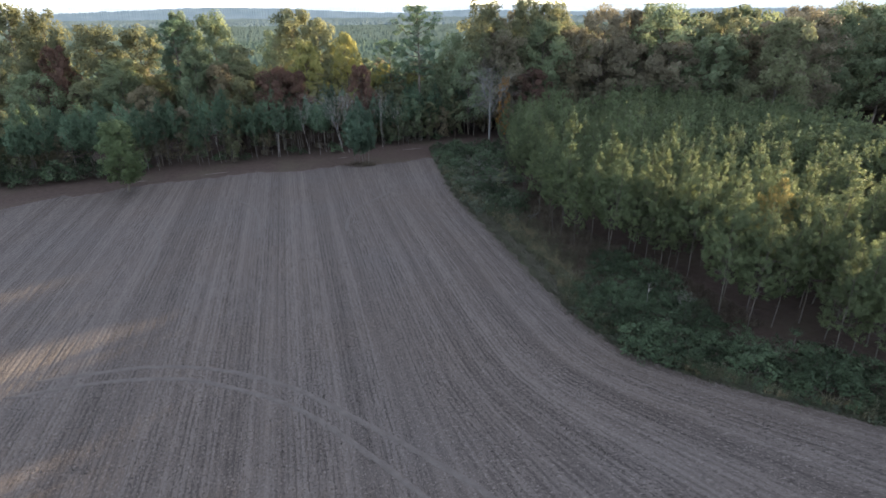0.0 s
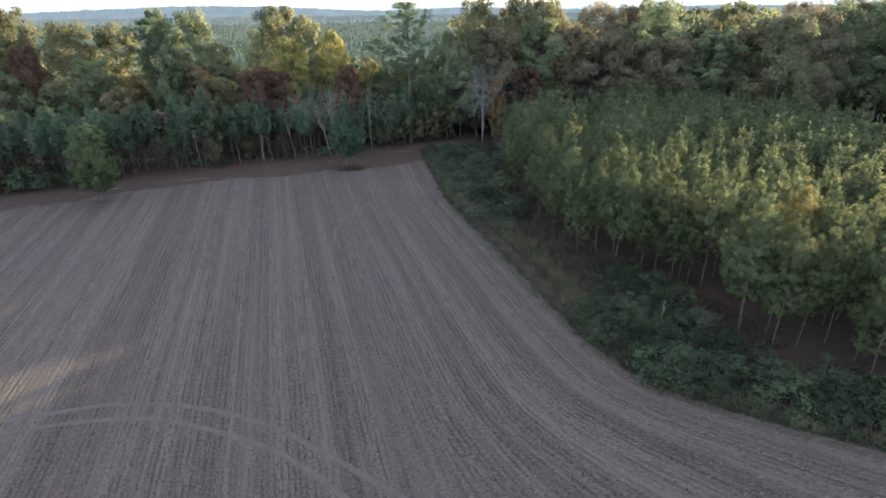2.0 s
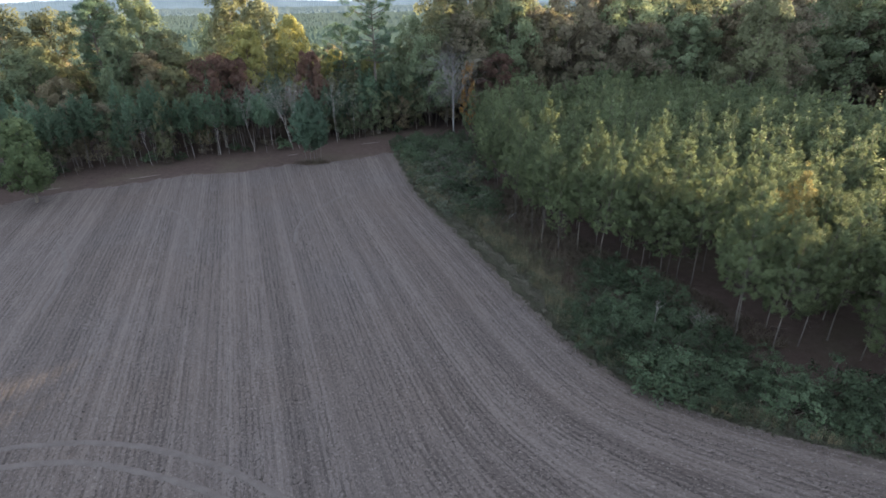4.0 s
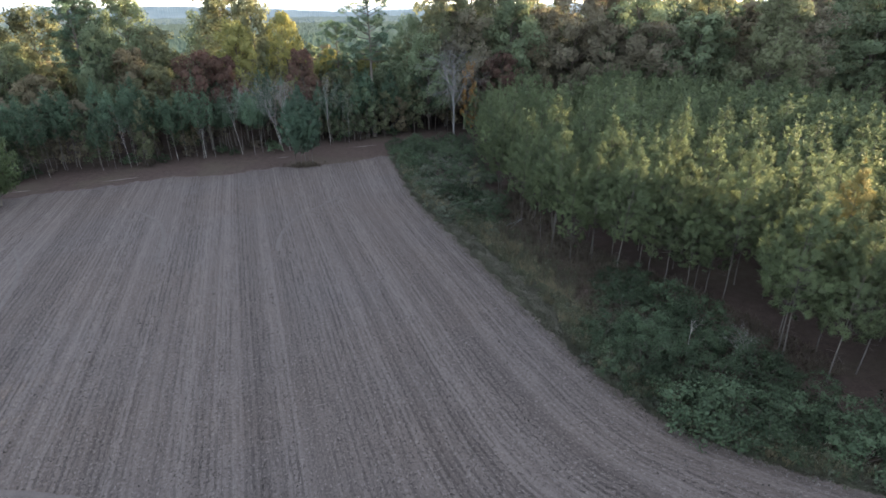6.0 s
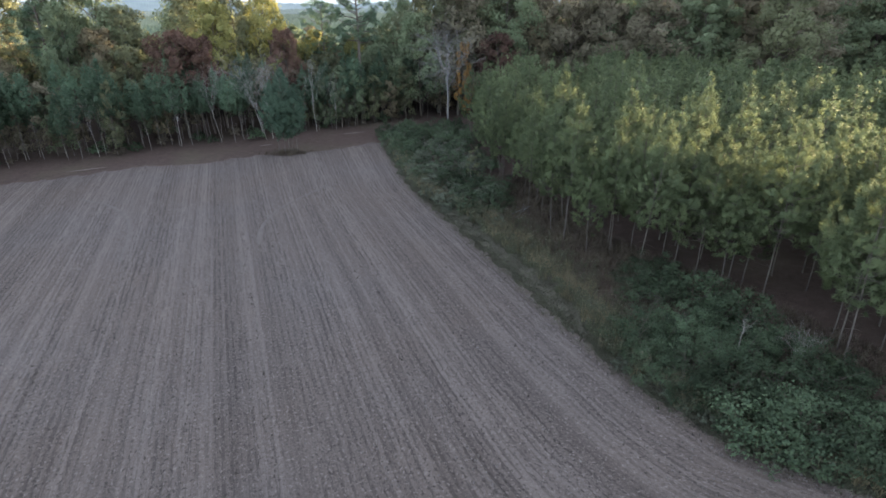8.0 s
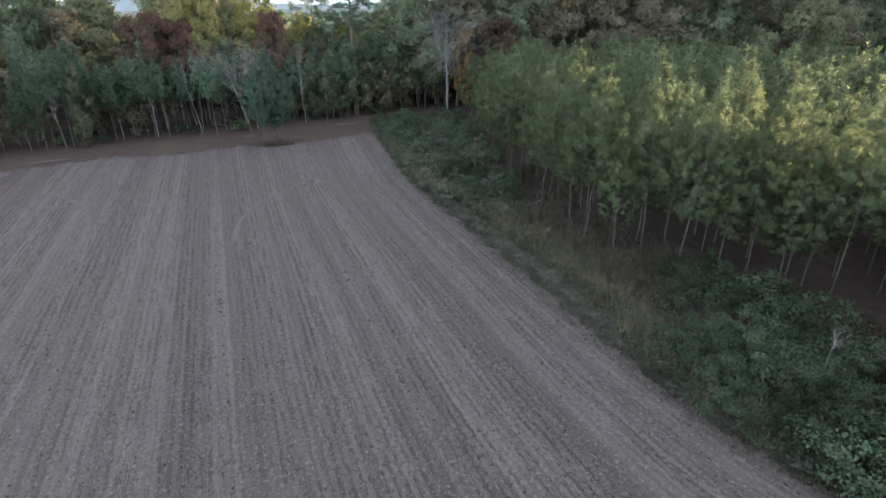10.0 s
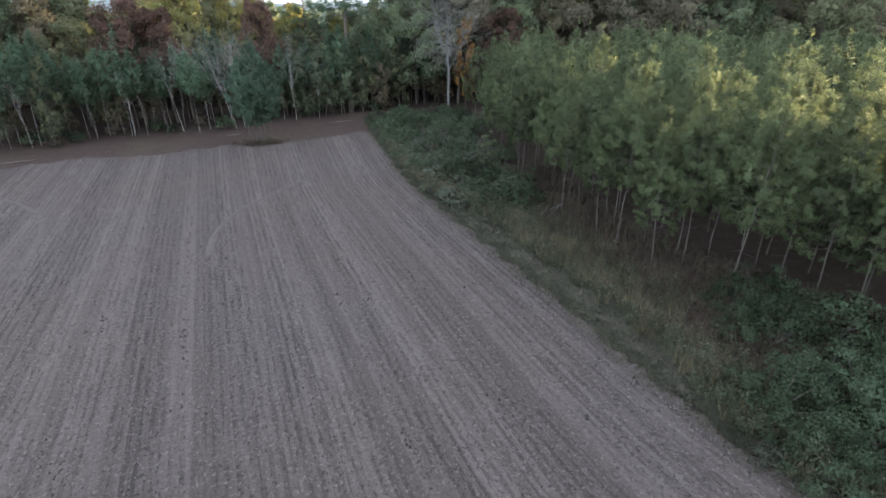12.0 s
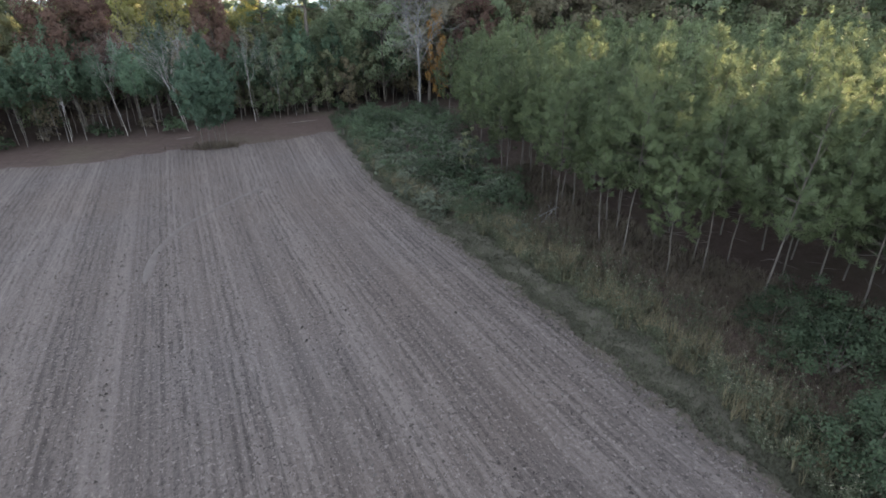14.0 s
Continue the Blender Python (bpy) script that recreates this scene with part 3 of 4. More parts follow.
def bare_parts(seed, h, spread, first, bark, girth=0.28, twigs=3, crook=0.2, limbs=9, knot=0):
    """A leafless tree: limbs that fork down to fine twigs."""
    r = np.random.default_rng(seed)
    wood, stem = [], []

    def grow(a, way, length, rad, depth):
        n = 5
        pts = [a]
        w = way
        for _ in range(n - 1):
            w = unit(w + r.normal(0, crook, 3) + [0, 0, 0.04])
            pts.append(pts[-1] + w * length / (n - 1))
        wood.append(tube(pts, np.linspace(rad, rad * 0.45, n), 6 if depth < 2 else 3))
        if depth < twigs:
            for _ in range(5 if depth < 2 else 4):
                k = r.integers(2, n)
                out = unit(w + r.normal(0, 0.55, 3))
                grow(pts[k], out, length * r.uniform(0.45, 0.7), rad * 0.4, depth + 1)

    trunk = np.column_stack([np.cumsum(r.normal(0, 0.08, 6)), np.cumsum(r.normal(0, 0.08, 6)), np.linspace(0, first, 6)])
    stem.append(tube(trunk, np.linspace(girth, girth * 0.75, 6), 8))
    for k in range(limbs):
        g = k * 2.4
        flat = spread * (1.0, 0.8, 0.35)[k % 3]
        way = unit(np.array([math.cos(g) * flat, math.sin(g) * flat, 1.0]))
        z0 = first * (0.78 + 0.025 * k)
        a = np.array([np.interp(z0, trunk[:, 2], trunk[:, 0]), np.interp(z0, trunk[:, 2], trunk[:, 1]), z0])
        grow(a, way, (h - first) * r.uniform(0.5, 0.72), girth * 0.36, 0)
    for k in range(knot):  # a thicket of short twigs round the fork
        a = trunk[-1] * [1, 1, r.uniform(0.82, 1.02)]
        grow(a, unit(r.normal(size=3) * [1, 1, 0.5] + [0, 0, 0.15]), (h - first) * r.uniform(0.12, 0.26), girth * 0.14, 2)
    return [("trunk", mesh_of("bare_trunk", *joined(stem), bark, smooth=True)), ("branch", mesh_of("bare_branch", *joined(wood), bark, smooth=True))]


def bush_parts(seed, h, spread, count, leaf, size, stems=7, bark="bark_dark"):
    """A shrub: many thin stems from one root and sprays of leaves, open towards its edge."""
    r = np.random.default_rng(seed)
    wood, pts, ways = [], [], []
    k = stems * 5
    for i in range(k):
        g, o = r.uniform(0, 6.28), math.sqrt(r.uniform(0.02, 1)) * spread
        top = np.array([math.cos(g) * o, math.sin(g) * o, h * (1 - 0.6 * (o / spread) ** 2) * r.uniform(0.35, 1.0)])
        if i < stems:
            wood.append(tube([(0, 0, 0), top * [0.35, 0.35, 0.6], top * [1, 1, 1.08]], [0.03, 0.02, 0.006], 3))
        n = count // k
        ball = unit(r.normal(size=(n, 3))) * r.uniform(0.3, 1.0, (n, 1)) * spread * r.uniform(0.16, 0.32)
        q = top + ball * [1, 1, 0.7]
        q[:, 2] = np.clip(q[:, 2], 0.08, None)
        pts.append(q)
        ways.append(unit(unit(ball) * 0.8 + unit(q * [1 / spread, 1 / spread, 1 / h] + [0, 0, 0.2]) * 0.7 + [0, 0, 0.4]))
    v, f, nv = leaf_bits(np.concatenate(pts), np.concatenate(ways), size, r)
    return [("stem", mesh_of("bush_stem", *joined(wood), bark)), ("foliage", mesh_of("bush_foliage", v, f, leaf, normals=nv))]


# ---- pine plantation ----
PINE_LABEL = "young plantation pine with slim bare trunk and green needle crown"
PINES, NEAR, MORE = [[thing("pine_tree", PINE_LABEL, "pine tree", "pines of the plantation",
                            pine_parts("needle", "bark_pine", first + k, 12.9 + 0.5 * (k % 3 - 1), 0.27 + 0.035 * (k % 3), wide + 0.2 * (k % 2), *shape)) for k in range(many)]
                     for first, many, wide, shape in ((20, 6, 2.25, (10, 5, 24, 0.34, 0.026, 0.060, 0.42)), (30, 6, 2.35, (11, 5, 50, 0.33, 0.014, 0.058, 0.40)), (40, 4, 2.25, (9, 5, 9, 0.36, 0.070, 0.068, 0.5)))]


def plantation():
    c, s = math.cos(ROW), math.sin(ROW)
    spots = []
    for i in range(-10, 60):
        for j in range(-6, 70):
            u, v = 14 + i * 3.0 + rng.normal(0, 0.45), 10 + j * 2.7 + rng.normal(0, 0.6)
            x, y = u * c - v * s, u * s + v * c
            back = np.interp(x, BACK_X, BACK_Y)
            if x > pine_x(y) and 12 < y < back and x < 0.95 * y + 16 and rng.random() > 0.14:
                spots.append((x, y))
    spots.sort(key=lambda p: p[0] - float(pine_x(p[1])) + 0.25 * abs(p[1] - 60) + (6 if p[1] < 38 else 0))
    return spots


PINE_SPOTS = plantation()
for k, (x, y) in enumerate(PINE_SPOTS[:300]):
    m = placed(x, y, -0.12, rng.uniform(0, 6.28), rng.normal(0, 0.025, 2), rng.uniform(0.84, 1.12))
    kind, i = (NEAR, k) if k < 44 else (PINES, k - 44) if k < 140 else (MORE, k - 140)
    if i < len(kind):
        kind[i].matrix_basis = m
    else:
        put(kind[i % len(kind)], m)


# one pine among them is turning yellow
faded = min((o for o in scene.objects if o.name.startswith("pine_tree")), key=lambda o: math.hypot(o.matrix_basis.translation.x - 33.5, o.matrix_basis.translation.y - 52))
for o in faded.children:
    if o.name.startswith("crown"):
        o.data = o.data.copy()
        o.data.materials[0] = M["needle_gold"]
tagged(faded, "young plantation pine with needles fading to yellow-brown")


def stuff(name, me, label, category):
    return tagged(new(name, me), label, category, kind="stuff")


def scatter(shapes, spots, low=0.85, high=1.08, z=-0.12):
    """Many turned copies of (wood, crown) shapes, joined: one wood, one crown."""
    woods, crowns = [], []
    for x, y in spots:
        wood, crown = shapes[rng.integers(len(shapes))]
        g, k = rng.uniform(0, 6.28), rng.uniform(low, high)
        turn = np.array([[math.cos(g), math.sin(g), 0], [-math.sin(g), math.cos(g), 0], [0, 0, 1]])
        woods.append((wood[0] @ turn * k + [x, y, z], wood[1]))
        crowns.append((crown[0] @ turn * k + [x, y, z], crown[1], crown[2] @ turn))
    return joined(woods), joined(crowns)


rest = PINE_SPOTS[300:]
if rest:
    sparse = [pine_shapes(60 + k, 12.9, 0.42, 2.2, 8, 4, 6, 0.45, 0.12, twigs=False) for k in range(3)]
    trunk, (v, f, nv) = scatter(sparse, rest)
    woods = thing("pine_stand", "back rows of the plantation, crowns closed together", "pine trees")
    tagged(woods, kind="stuff")
    new("trunks", mesh_of("stand_trunks", *trunk, "bark_pine", smooth=True)).parent = woods
    new("crowns", mesh_of("stand_crowns", v, f, "needle", normals=nv)).parent = woods

# ---- woods beyond the field ----
SLIM = [thing("woodland_pine", "slim dark-green woodland pine with pale bare trunk", "pine tree", "pines along the wood's edge",
              pine_parts("needle_dark", "bark_pale", 80 + k, 12.6 + 0.8 * (k % 3), 0.42 + 0.06 * (k % 2), 1.65 + 0.2 * (k % 2), 9, 5, 9, 0.40, 0.066, 0.044, twigs=False)) for k in range(6)]
slim_spots = []
x = -112.0
while x < 14:
    for row in range(4):
        if rng.random() < (0.8, 0.75, 0.7, 0.7)[row] * (1.0 if x < -22 else 0.72):
            slim_spots.append((x + rng.normal(0, 0.5), float(line_y(x)) + 0.8 + row * 2.8 + rng.normal(0, 0.6)))
    x += 2.1
for k, (x, y) in enumerate(slim_spots):
    m = placed(x, y, -0.12, rng.uniform(0, 6.28), rng.normal(0, 0.045, 2), rng.uniform(0.72, 1.04))
    if k < len(SLIM):
        SLIM[k].matrix_basis = m
    else:
        put(SLIM[k % len(SLIM)], m)

BROAD_LABEL = {
    "leaf_green": "tall broadleaf woodland tree in green leaf",
    "leaf_olive": "tall broadleaf tree turning olive in autumn",
    "leaf_yellow": "broadleaf tree in bright yellow autumn leaf",
    "leaf_red": "broadleaf tree with dark russet autumn leaves",
    "leaf_brown": "tall broadleaf tree with dull browning autumn leaves",
    "leaf_orange": "small broadleaf tree with orange autumn leaves",
    "leaf_tan": "thin-leaved tree with tan and orange autumn leaves",
}
BROAD = {}
for leaf in [k for k in BROAD_LABEL if k != "leaf_orange"]:
    BROAD[leaf] = []
    for k in range(3 if leaf in ("leaf_green", "leaf_olive") else 2):
        parts = broad_parts(200 + 7 * k + len(leaf), 20.0, 5.2 + 0.6 * k, 0.24 if leaf != "leaf_red" else 0.30, 62, 260, leaf, "bark_dark", 0.35, limb_sides=3)
        BROAD[leaf].append([thing("broadleaf_tree", BROAD_LABEL[leaf], "tree", "trees of the woods", parts), False])


def broad(leaf, x, y, h, wide=1.0):
    """A broadleaf tree of that colour, height and relative width."""
    slot = BROAD[leaf][rng.integers(len(BROAD[leaf]))]
    k = h / 20.0
    m = Matrix.LocRotScale((x, y, -0.12), Euler((*rng.normal(0, 0.03, 2), rng.uniform(0, 6.28))), (k * wide, k * wide, k))
    if not slot[1]:
        slot[0].matrix_basis, slot[1] = m, True
    else:
        put(slot[0], m)


BACK = {}
for leaf in ("leaf_green", "leaf_olive", "leaf_tan", "leaf_brown"):
    BACK[leaf] = thing("broadleaf_tree", BROAD_LABEL[leaf], "tree", "trees of the woods", broad_parts(300 + len(leaf), 20.0, 6.2, 0.1, 26, 110, leaf, "bark_dark", 0.8, limb_sides=3))
BACK_USED = set()


def back_tree(leaf, x, y, h, wide=1.0):
    """A fuller, coarser tree for the depth of the woods."""
    k = h / 20.0
    m = Matrix.LocRotScale((x, y, -0.12), Euler((*rng.normal(0, 0.03, 2), rng.uniform(0, 6.28))), (k * wide, k * wide, k))
    if leaf in BACK_USED:
        put(BACK[leaf], m)
    else:
        BACK_USED.add(leaf)
        BACK[leaf].matrix_basis = m


YOUNG = {}


def young_tree(leaf, x, y, h, wide=1.0):
    """A small broadleaf tree of the wood's edge with finer leaves."""
    k = h / 12.0
    m = Matrix.LocRotScale((x, y, -0.12), Euler((*rng.normal(0, 0.03, 2), rng.uniform(0, 6.28))), (k * wide, k * wide, k))
    if leaf in YOUNG:
        return put(YOUNG[leaf], m)
    label = BROAD_LABEL[leaf].replace("tall ", "").replace("broadleaf", "young broadleaf").replace("woodland ", "woodland-edge ")
    YOUNG[leaf] = thing("young_tree", label, "tree", "young trees at the wood's edge", broad_parts(330 + len(leaf), 12.0, 3.4, 0.14, 34, 110, leaf, "bark_dark", 0.34, 0.12, limb_sides=3))
    YOUNG[leaf].matrix_basis = m
    return YOUNG[leaf]


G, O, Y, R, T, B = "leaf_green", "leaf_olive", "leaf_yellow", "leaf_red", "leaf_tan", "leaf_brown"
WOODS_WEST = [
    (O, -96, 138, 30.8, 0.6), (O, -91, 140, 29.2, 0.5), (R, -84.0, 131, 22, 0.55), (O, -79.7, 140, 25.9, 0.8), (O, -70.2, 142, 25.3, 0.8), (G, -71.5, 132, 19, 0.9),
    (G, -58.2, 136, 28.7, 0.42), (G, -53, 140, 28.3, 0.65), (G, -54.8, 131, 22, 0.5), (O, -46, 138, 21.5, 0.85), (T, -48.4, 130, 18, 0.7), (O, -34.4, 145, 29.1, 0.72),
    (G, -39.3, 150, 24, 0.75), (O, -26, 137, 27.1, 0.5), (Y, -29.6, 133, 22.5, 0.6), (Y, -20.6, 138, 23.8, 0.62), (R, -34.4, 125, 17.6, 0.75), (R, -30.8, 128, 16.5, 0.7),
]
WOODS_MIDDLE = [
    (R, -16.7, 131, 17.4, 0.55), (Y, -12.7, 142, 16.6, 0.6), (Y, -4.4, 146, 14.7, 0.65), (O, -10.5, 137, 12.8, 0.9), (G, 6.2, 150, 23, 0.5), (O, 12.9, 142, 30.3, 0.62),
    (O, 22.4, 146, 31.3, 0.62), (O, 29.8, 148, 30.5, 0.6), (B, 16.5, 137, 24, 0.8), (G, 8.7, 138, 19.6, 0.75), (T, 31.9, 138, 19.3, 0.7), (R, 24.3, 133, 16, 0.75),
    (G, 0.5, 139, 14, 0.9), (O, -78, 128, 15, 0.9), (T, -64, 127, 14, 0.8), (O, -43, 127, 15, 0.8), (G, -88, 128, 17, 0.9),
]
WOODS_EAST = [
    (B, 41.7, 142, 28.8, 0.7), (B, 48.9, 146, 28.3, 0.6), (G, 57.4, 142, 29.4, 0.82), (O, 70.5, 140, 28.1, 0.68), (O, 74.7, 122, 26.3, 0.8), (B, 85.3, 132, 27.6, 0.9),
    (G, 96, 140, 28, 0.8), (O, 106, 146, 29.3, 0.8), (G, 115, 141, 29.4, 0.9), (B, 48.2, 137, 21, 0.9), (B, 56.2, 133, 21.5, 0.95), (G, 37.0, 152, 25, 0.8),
    # x 27.5 and 34 are added to block sun from the field; x 66 raised likewise
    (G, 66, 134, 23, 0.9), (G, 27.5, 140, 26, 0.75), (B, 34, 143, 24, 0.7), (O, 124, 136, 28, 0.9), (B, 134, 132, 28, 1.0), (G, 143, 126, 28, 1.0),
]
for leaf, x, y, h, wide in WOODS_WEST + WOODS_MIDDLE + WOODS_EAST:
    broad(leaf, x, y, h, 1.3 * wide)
for x in np.arange(-150, 112, 6.5):
    for row in range(3):
        y = max(float(line_y(min(x, 16))) + 17, 148) + row * 7 + rng.normal(0, 1.5)
        back_tree((G, O, O, T, B)[rng.integers(5)], x + rng.normal(0, 1.5), y, rng.uniform(12, 17) + 5 * (x > 20) + 3 * (x > 60), 1.1)
# rows run on past the view; the unseen trees are added as sun blockers
for x in np.arange(84, 190, 8.0):
    for row in range(5):
        back_tree((G, O, O, B)[rng.integers(4)], x + rng.normal(0, 2), 164 - (x - 90) * 0.62 + row * 9 + rng.normal(0, 2), rng.uniform(23, 29), 1.1)
# two rows added behind the front trees to stop sun shafts reaching the field
for x in (13, 19, 25, 30, 47, 53, 59, 65, 71):
    back_tree((G, O, G, T)[rng.integers(4)], x + rng.normal(0, 0.8), 160 + rng.normal(0, 2.5), rng.uniform(26, 28), 0.95)
for x in np.arange(-44, 4, 4.5):
    back_tree((G, O)[rng.integers(2)], x, 151 + rng.normal(0, 1.5), rng.uniform(16, 17.5), 1.0)
for k in range(60):
    x = rng.uniform(-115, 16)
    young_tree((O, T, B, G, G)[rng.integers(5)], x, float(line_y(x)) + rng.uniform(4, 15), rng.uniform(6, 13), 0.9)
for leaf, x, y, h in ((G, -4.6, 130.4, 10), (O, -1.2, 131.6, 9), (G, -7.6, 129.6, 11), (T, 2.2, 133.4, 8), (G, -10.5, 129, 9), (O, 5.0, 135, 10)):
    young_tree(leaf, x, y, h, 0.85)
young_tree("leaf_orange", 16.6, 131, 14.5, 0.5)
young_tree(O, -42.5, 114.5, 11.0, 0.55)
young_tree(O, -63, 106.5, 10.0, 0.6)
# added tree, set on the sun's path to shorten the lit streak on the field
broad(B, 98.0, 152.0, 28.6, 0.9)
for slots in BROAD.values():
    for slot in slots:
        if not slot[1]:
            slot[0].matrix_basis = placed(rng.uniform(-80, -30), 160, -0.12)

# the tall pine that stands over the gap
tall = thing("tall_pine", "tall mature pine with long bare trunk and open crown", "pine tree", "",
             tall_pine_parts(401, 29.6, 6.0, 0.50, "needle_dark", "bark_dark", 0.40))
tall.matrix_basis = placed(-3.4, 132.5, -0.12)
for x, y, h in ((-10.5, 141, 22), (-58, 133, 27)):
    put(tall, placed(x, y, -0.12, rng.uniform(0, 6.28), (0, 0), h / 29.6))

# trees at the field's margin
oak = thing("field_oak", "round green oak standing alone at the field's edge", "tree", "",
            broad_parts(411, 12.2, 3.2, 0.20, 120, 190, "leaf_oak", "bark_dark", 0.26, 0.24))
oak.matrix_basis = placed(-54.4, 94.3, -0.1)
clump = thing("cedar_clump", "dark-green evergreen on several thin stems in a weedy patch", "tree", "",
              pine_parts("needle_cedar", "bark_dark", 421, 13.2, 0.31, 2.6, 13, 5, 16, 0.42, 0.05, 0.09, full=0.3))
clump.matrix_basis = placed(-15.2, 110.6, -0.1)
for dx, dy, h in ((-1.5, 0.4, 0.84), (1.3, -0.2, 0.80), (-0.6, -0.7, 0.62), (0.5, 0.8, 0.66)):
    put(clump, placed(-15.2 + dx, 110.6 + dy, -0.1, dx * 3, (0, 0), h))
dead = thing("dead_tree", "bleached grey dead tree with bare forking limbs", "dead tree", "", bare_parts(433, 21.0, 0.62, 9.6, "bark_dead", 0.19, 3, 0.34, 12, 8))
dead.matrix_basis = placed(12.0, 123, -0.1)
birch = thing("bare_birch", "pale leafless tree with thin white stems", "bare tree", "bare trees at the wood's edge", bare_parts(441, 16.5, 0.30, 7.0, "bark_birch", 0.05, 2, 0.14))
BIRCHES = ((-20.4, 121.4, 1.0, 0.5, -0.26), (-19.4, 121.8, 0.95, 2.1, -0.06), (-20.9, 122.4, 0.85, 3.3, -0.12), (-12.2, 126, 0.85, 4.0, 0.0), (-28, 120.5, 0.8, 3.0, -0.12), (-8.5, 127.6, 0.6, 1.0, 0.02), (-34, 118.5, 0.65, 5.0, 0.05), (-45, 113.6, 0.6, 2.2, -0.08), (-16.6, 124.6, 0.7, 0.2, 0.06))
for k, (x, y, sz, turn, lean) in enumerate(BIRCHES):
    m = Matrix.Translation((x, y, -0.1)) @ Euler((0, lean, 0)).to_matrix().to_4x4() @ Matrix.Rotation(turn, 4, "Z") @ Matrix.Scale(sz, 4)
    if k:
        put(birch, m)
    else:
        birch.matrix_basis = m

# small dead wood in the brush
snag = thing("snag", "small bleached dead snag with crooked twigs", "dead tree", "", bare_parts(451, 3.9, 0.8, 1.8, "bark_pale", 0.045, 2))
snag.matrix_basis = placed(23.2, 47.4, -0.1)
sapling = thing("bare_sapling", "thin pale sapling standing in the brambles", "sapling", "", bare_parts(452, 4.6, 0.2, 3.4, "bark_pale", 0.03, 1))
sapling.matrix_basis = placed(19.7, 48.3, -0.1)
shrub = thing("bare_shrub", "grey leafless twiggy shrub in the thicket", "shrub", "bare shrubs in the thicket", bare_parts(453, 4.6, 0.7, 0.8, "bark_pale", 0.04, 2, 0.22))
for k, (x, y, size) in enumerate(((9.3, 99.0, 0.9), (8.0, 102.5, 0.75), (10.4, 96.0, 0.7), (6.6, 106.0, 0.6))):
    m = placed(x, y, -0.1, 1.7 * k, (0, 0), size)
    if k:
        put(shrub, m)
    else:
        shrub.matrix_basis = m
fading = thing("yellow_sapling", "small sapling with pale yellow-green leaves in the thicket", "sapling", "", broad_parts(454, 5.0, 1.1, 0.35, 14, 60, "leaf_olive", "bark_pale", 0.16, 0.04, limb_sides=3))
fading.matrix_basis = placed(10.3, 88.5, -0.1)
for k, (x, y, turn) in enumerate(((12.6, 77.2, 0.4), (13.0, 76.4, 0.9), (12.2, 76.6, 2.6), (22.0, 56.8, 0.2), (20.6, 57.6, 2.9))):
    r = np.random.default_rng(460 + k)
    pts = np.column_stack([np.linspace(0, 2.8, 6), np.cumsum(r.normal(0, 0.12, 6)), 0.12 + np.linspace(0, 0.55, 6)])
    limb = [tube(pts, np.linspace(0.05, 0.012, 6), 5)] + [tube([pts[i], pts[i] + r.normal(0, 0.4, 3) + [0.4, 0, 0.35]], [0.02, 0.005], 3) for i in (1, 2, 3, 4)]
    tagged(new("fallen_branch", mesh_of("fallen_branch", *joined(limb), "bark_dead")), "grey fallen branch lying at the pine edge", "branch", "fallen branches").matrix_basis = placed(x, y, -0.08, turn)

# ---- shrubs and verge ----
BUSHES = [thing("bramble_bush", "dense dark-green leafy bramble bush on the field verge", "bush", "bushes of the verge",
                bush_parts(500 + k, 2.2 + 0.35 * k, 1.9, 3600, "leaf_bush", 0.088)) for k in range(4)]
THICKET = [thing("bramble_bush", "dense dark-green leafy bramble bush on the field verge", "bush", "bushes of the verge",
                 bush_parts(510 + k, 2.7, 2.0, 1700, "leaf_bush", 0.135)) for k in range(4)]
SCRUB = [thing("scrub_bush", "grey-green scrub with pale seed heads beside the field", "bush", "scrub along the field",
               bush_parts(520 + k, 1.9, 1.3, 1000, "leaf_scrub", 0.15)) for k in range(4)]
UNDER = [thing("undergrowth_bush", "dark woodland undergrowth shrub at the foot of the trees", "bush", "undergrowth of the woods",
               bush_parts(540 + k, 2.4, 1.8, 560, ("leaf_bush", "leaf_bush", "dead_weed")[k], 0.30)) for k in range(3)]
used = set()


def grow(kind, k, m):
    """The prototype itself first, copies after it."""
    proto = kind[k % len(kind)]
    if proto.name in used:
        return put(proto, m)
    used.add(proto.name)
    proto.matrix_basis = m
    return proto


n = 0
for y in np.arange(24, 61, 1.15):
    a = float(edge_x(y)) + float(np.interp(y, [40, 46, 49, 53, 56.5, 61], [1.7, 1.7, 2.0, 3.3, 5.4, 9.0]))
    b = min(float(pine_x(y)) - 0.2, float(edge_x(y)) + 12)
    for x in np.arange(a, b, 2.0):
        if rng.random() < 0.78:
            grow(BUSHES if y > 45 and x < edge_x(y) + 10 else THICKET, n, placed(x + rng.normal(0, 0.5), y + rng.normal(0, 0.5), -0.1, rng.uniform(0, 6.28), (0, 0), rng.choice([0.5, 0.75, 0.95, 1.2])))
            n += 1
for y in np.arange(79, 122, 1.6):
    a, b = float(edge_x(y)) + 1.8, 14.5
    for x in np.arange(a, b, 2.1):
        if rng.random() < 0.75:
            kind = THICKET if rng.random() < 0.5 else SCRUB
            grow(kind, n, placed(x + rng.normal(0, 0.5), y + rng.normal(0, 0.5), -0.1, rng.uniform(0, 6.28), (0, 0), rng.uniform(0.7, 1.2)))
            n += 1
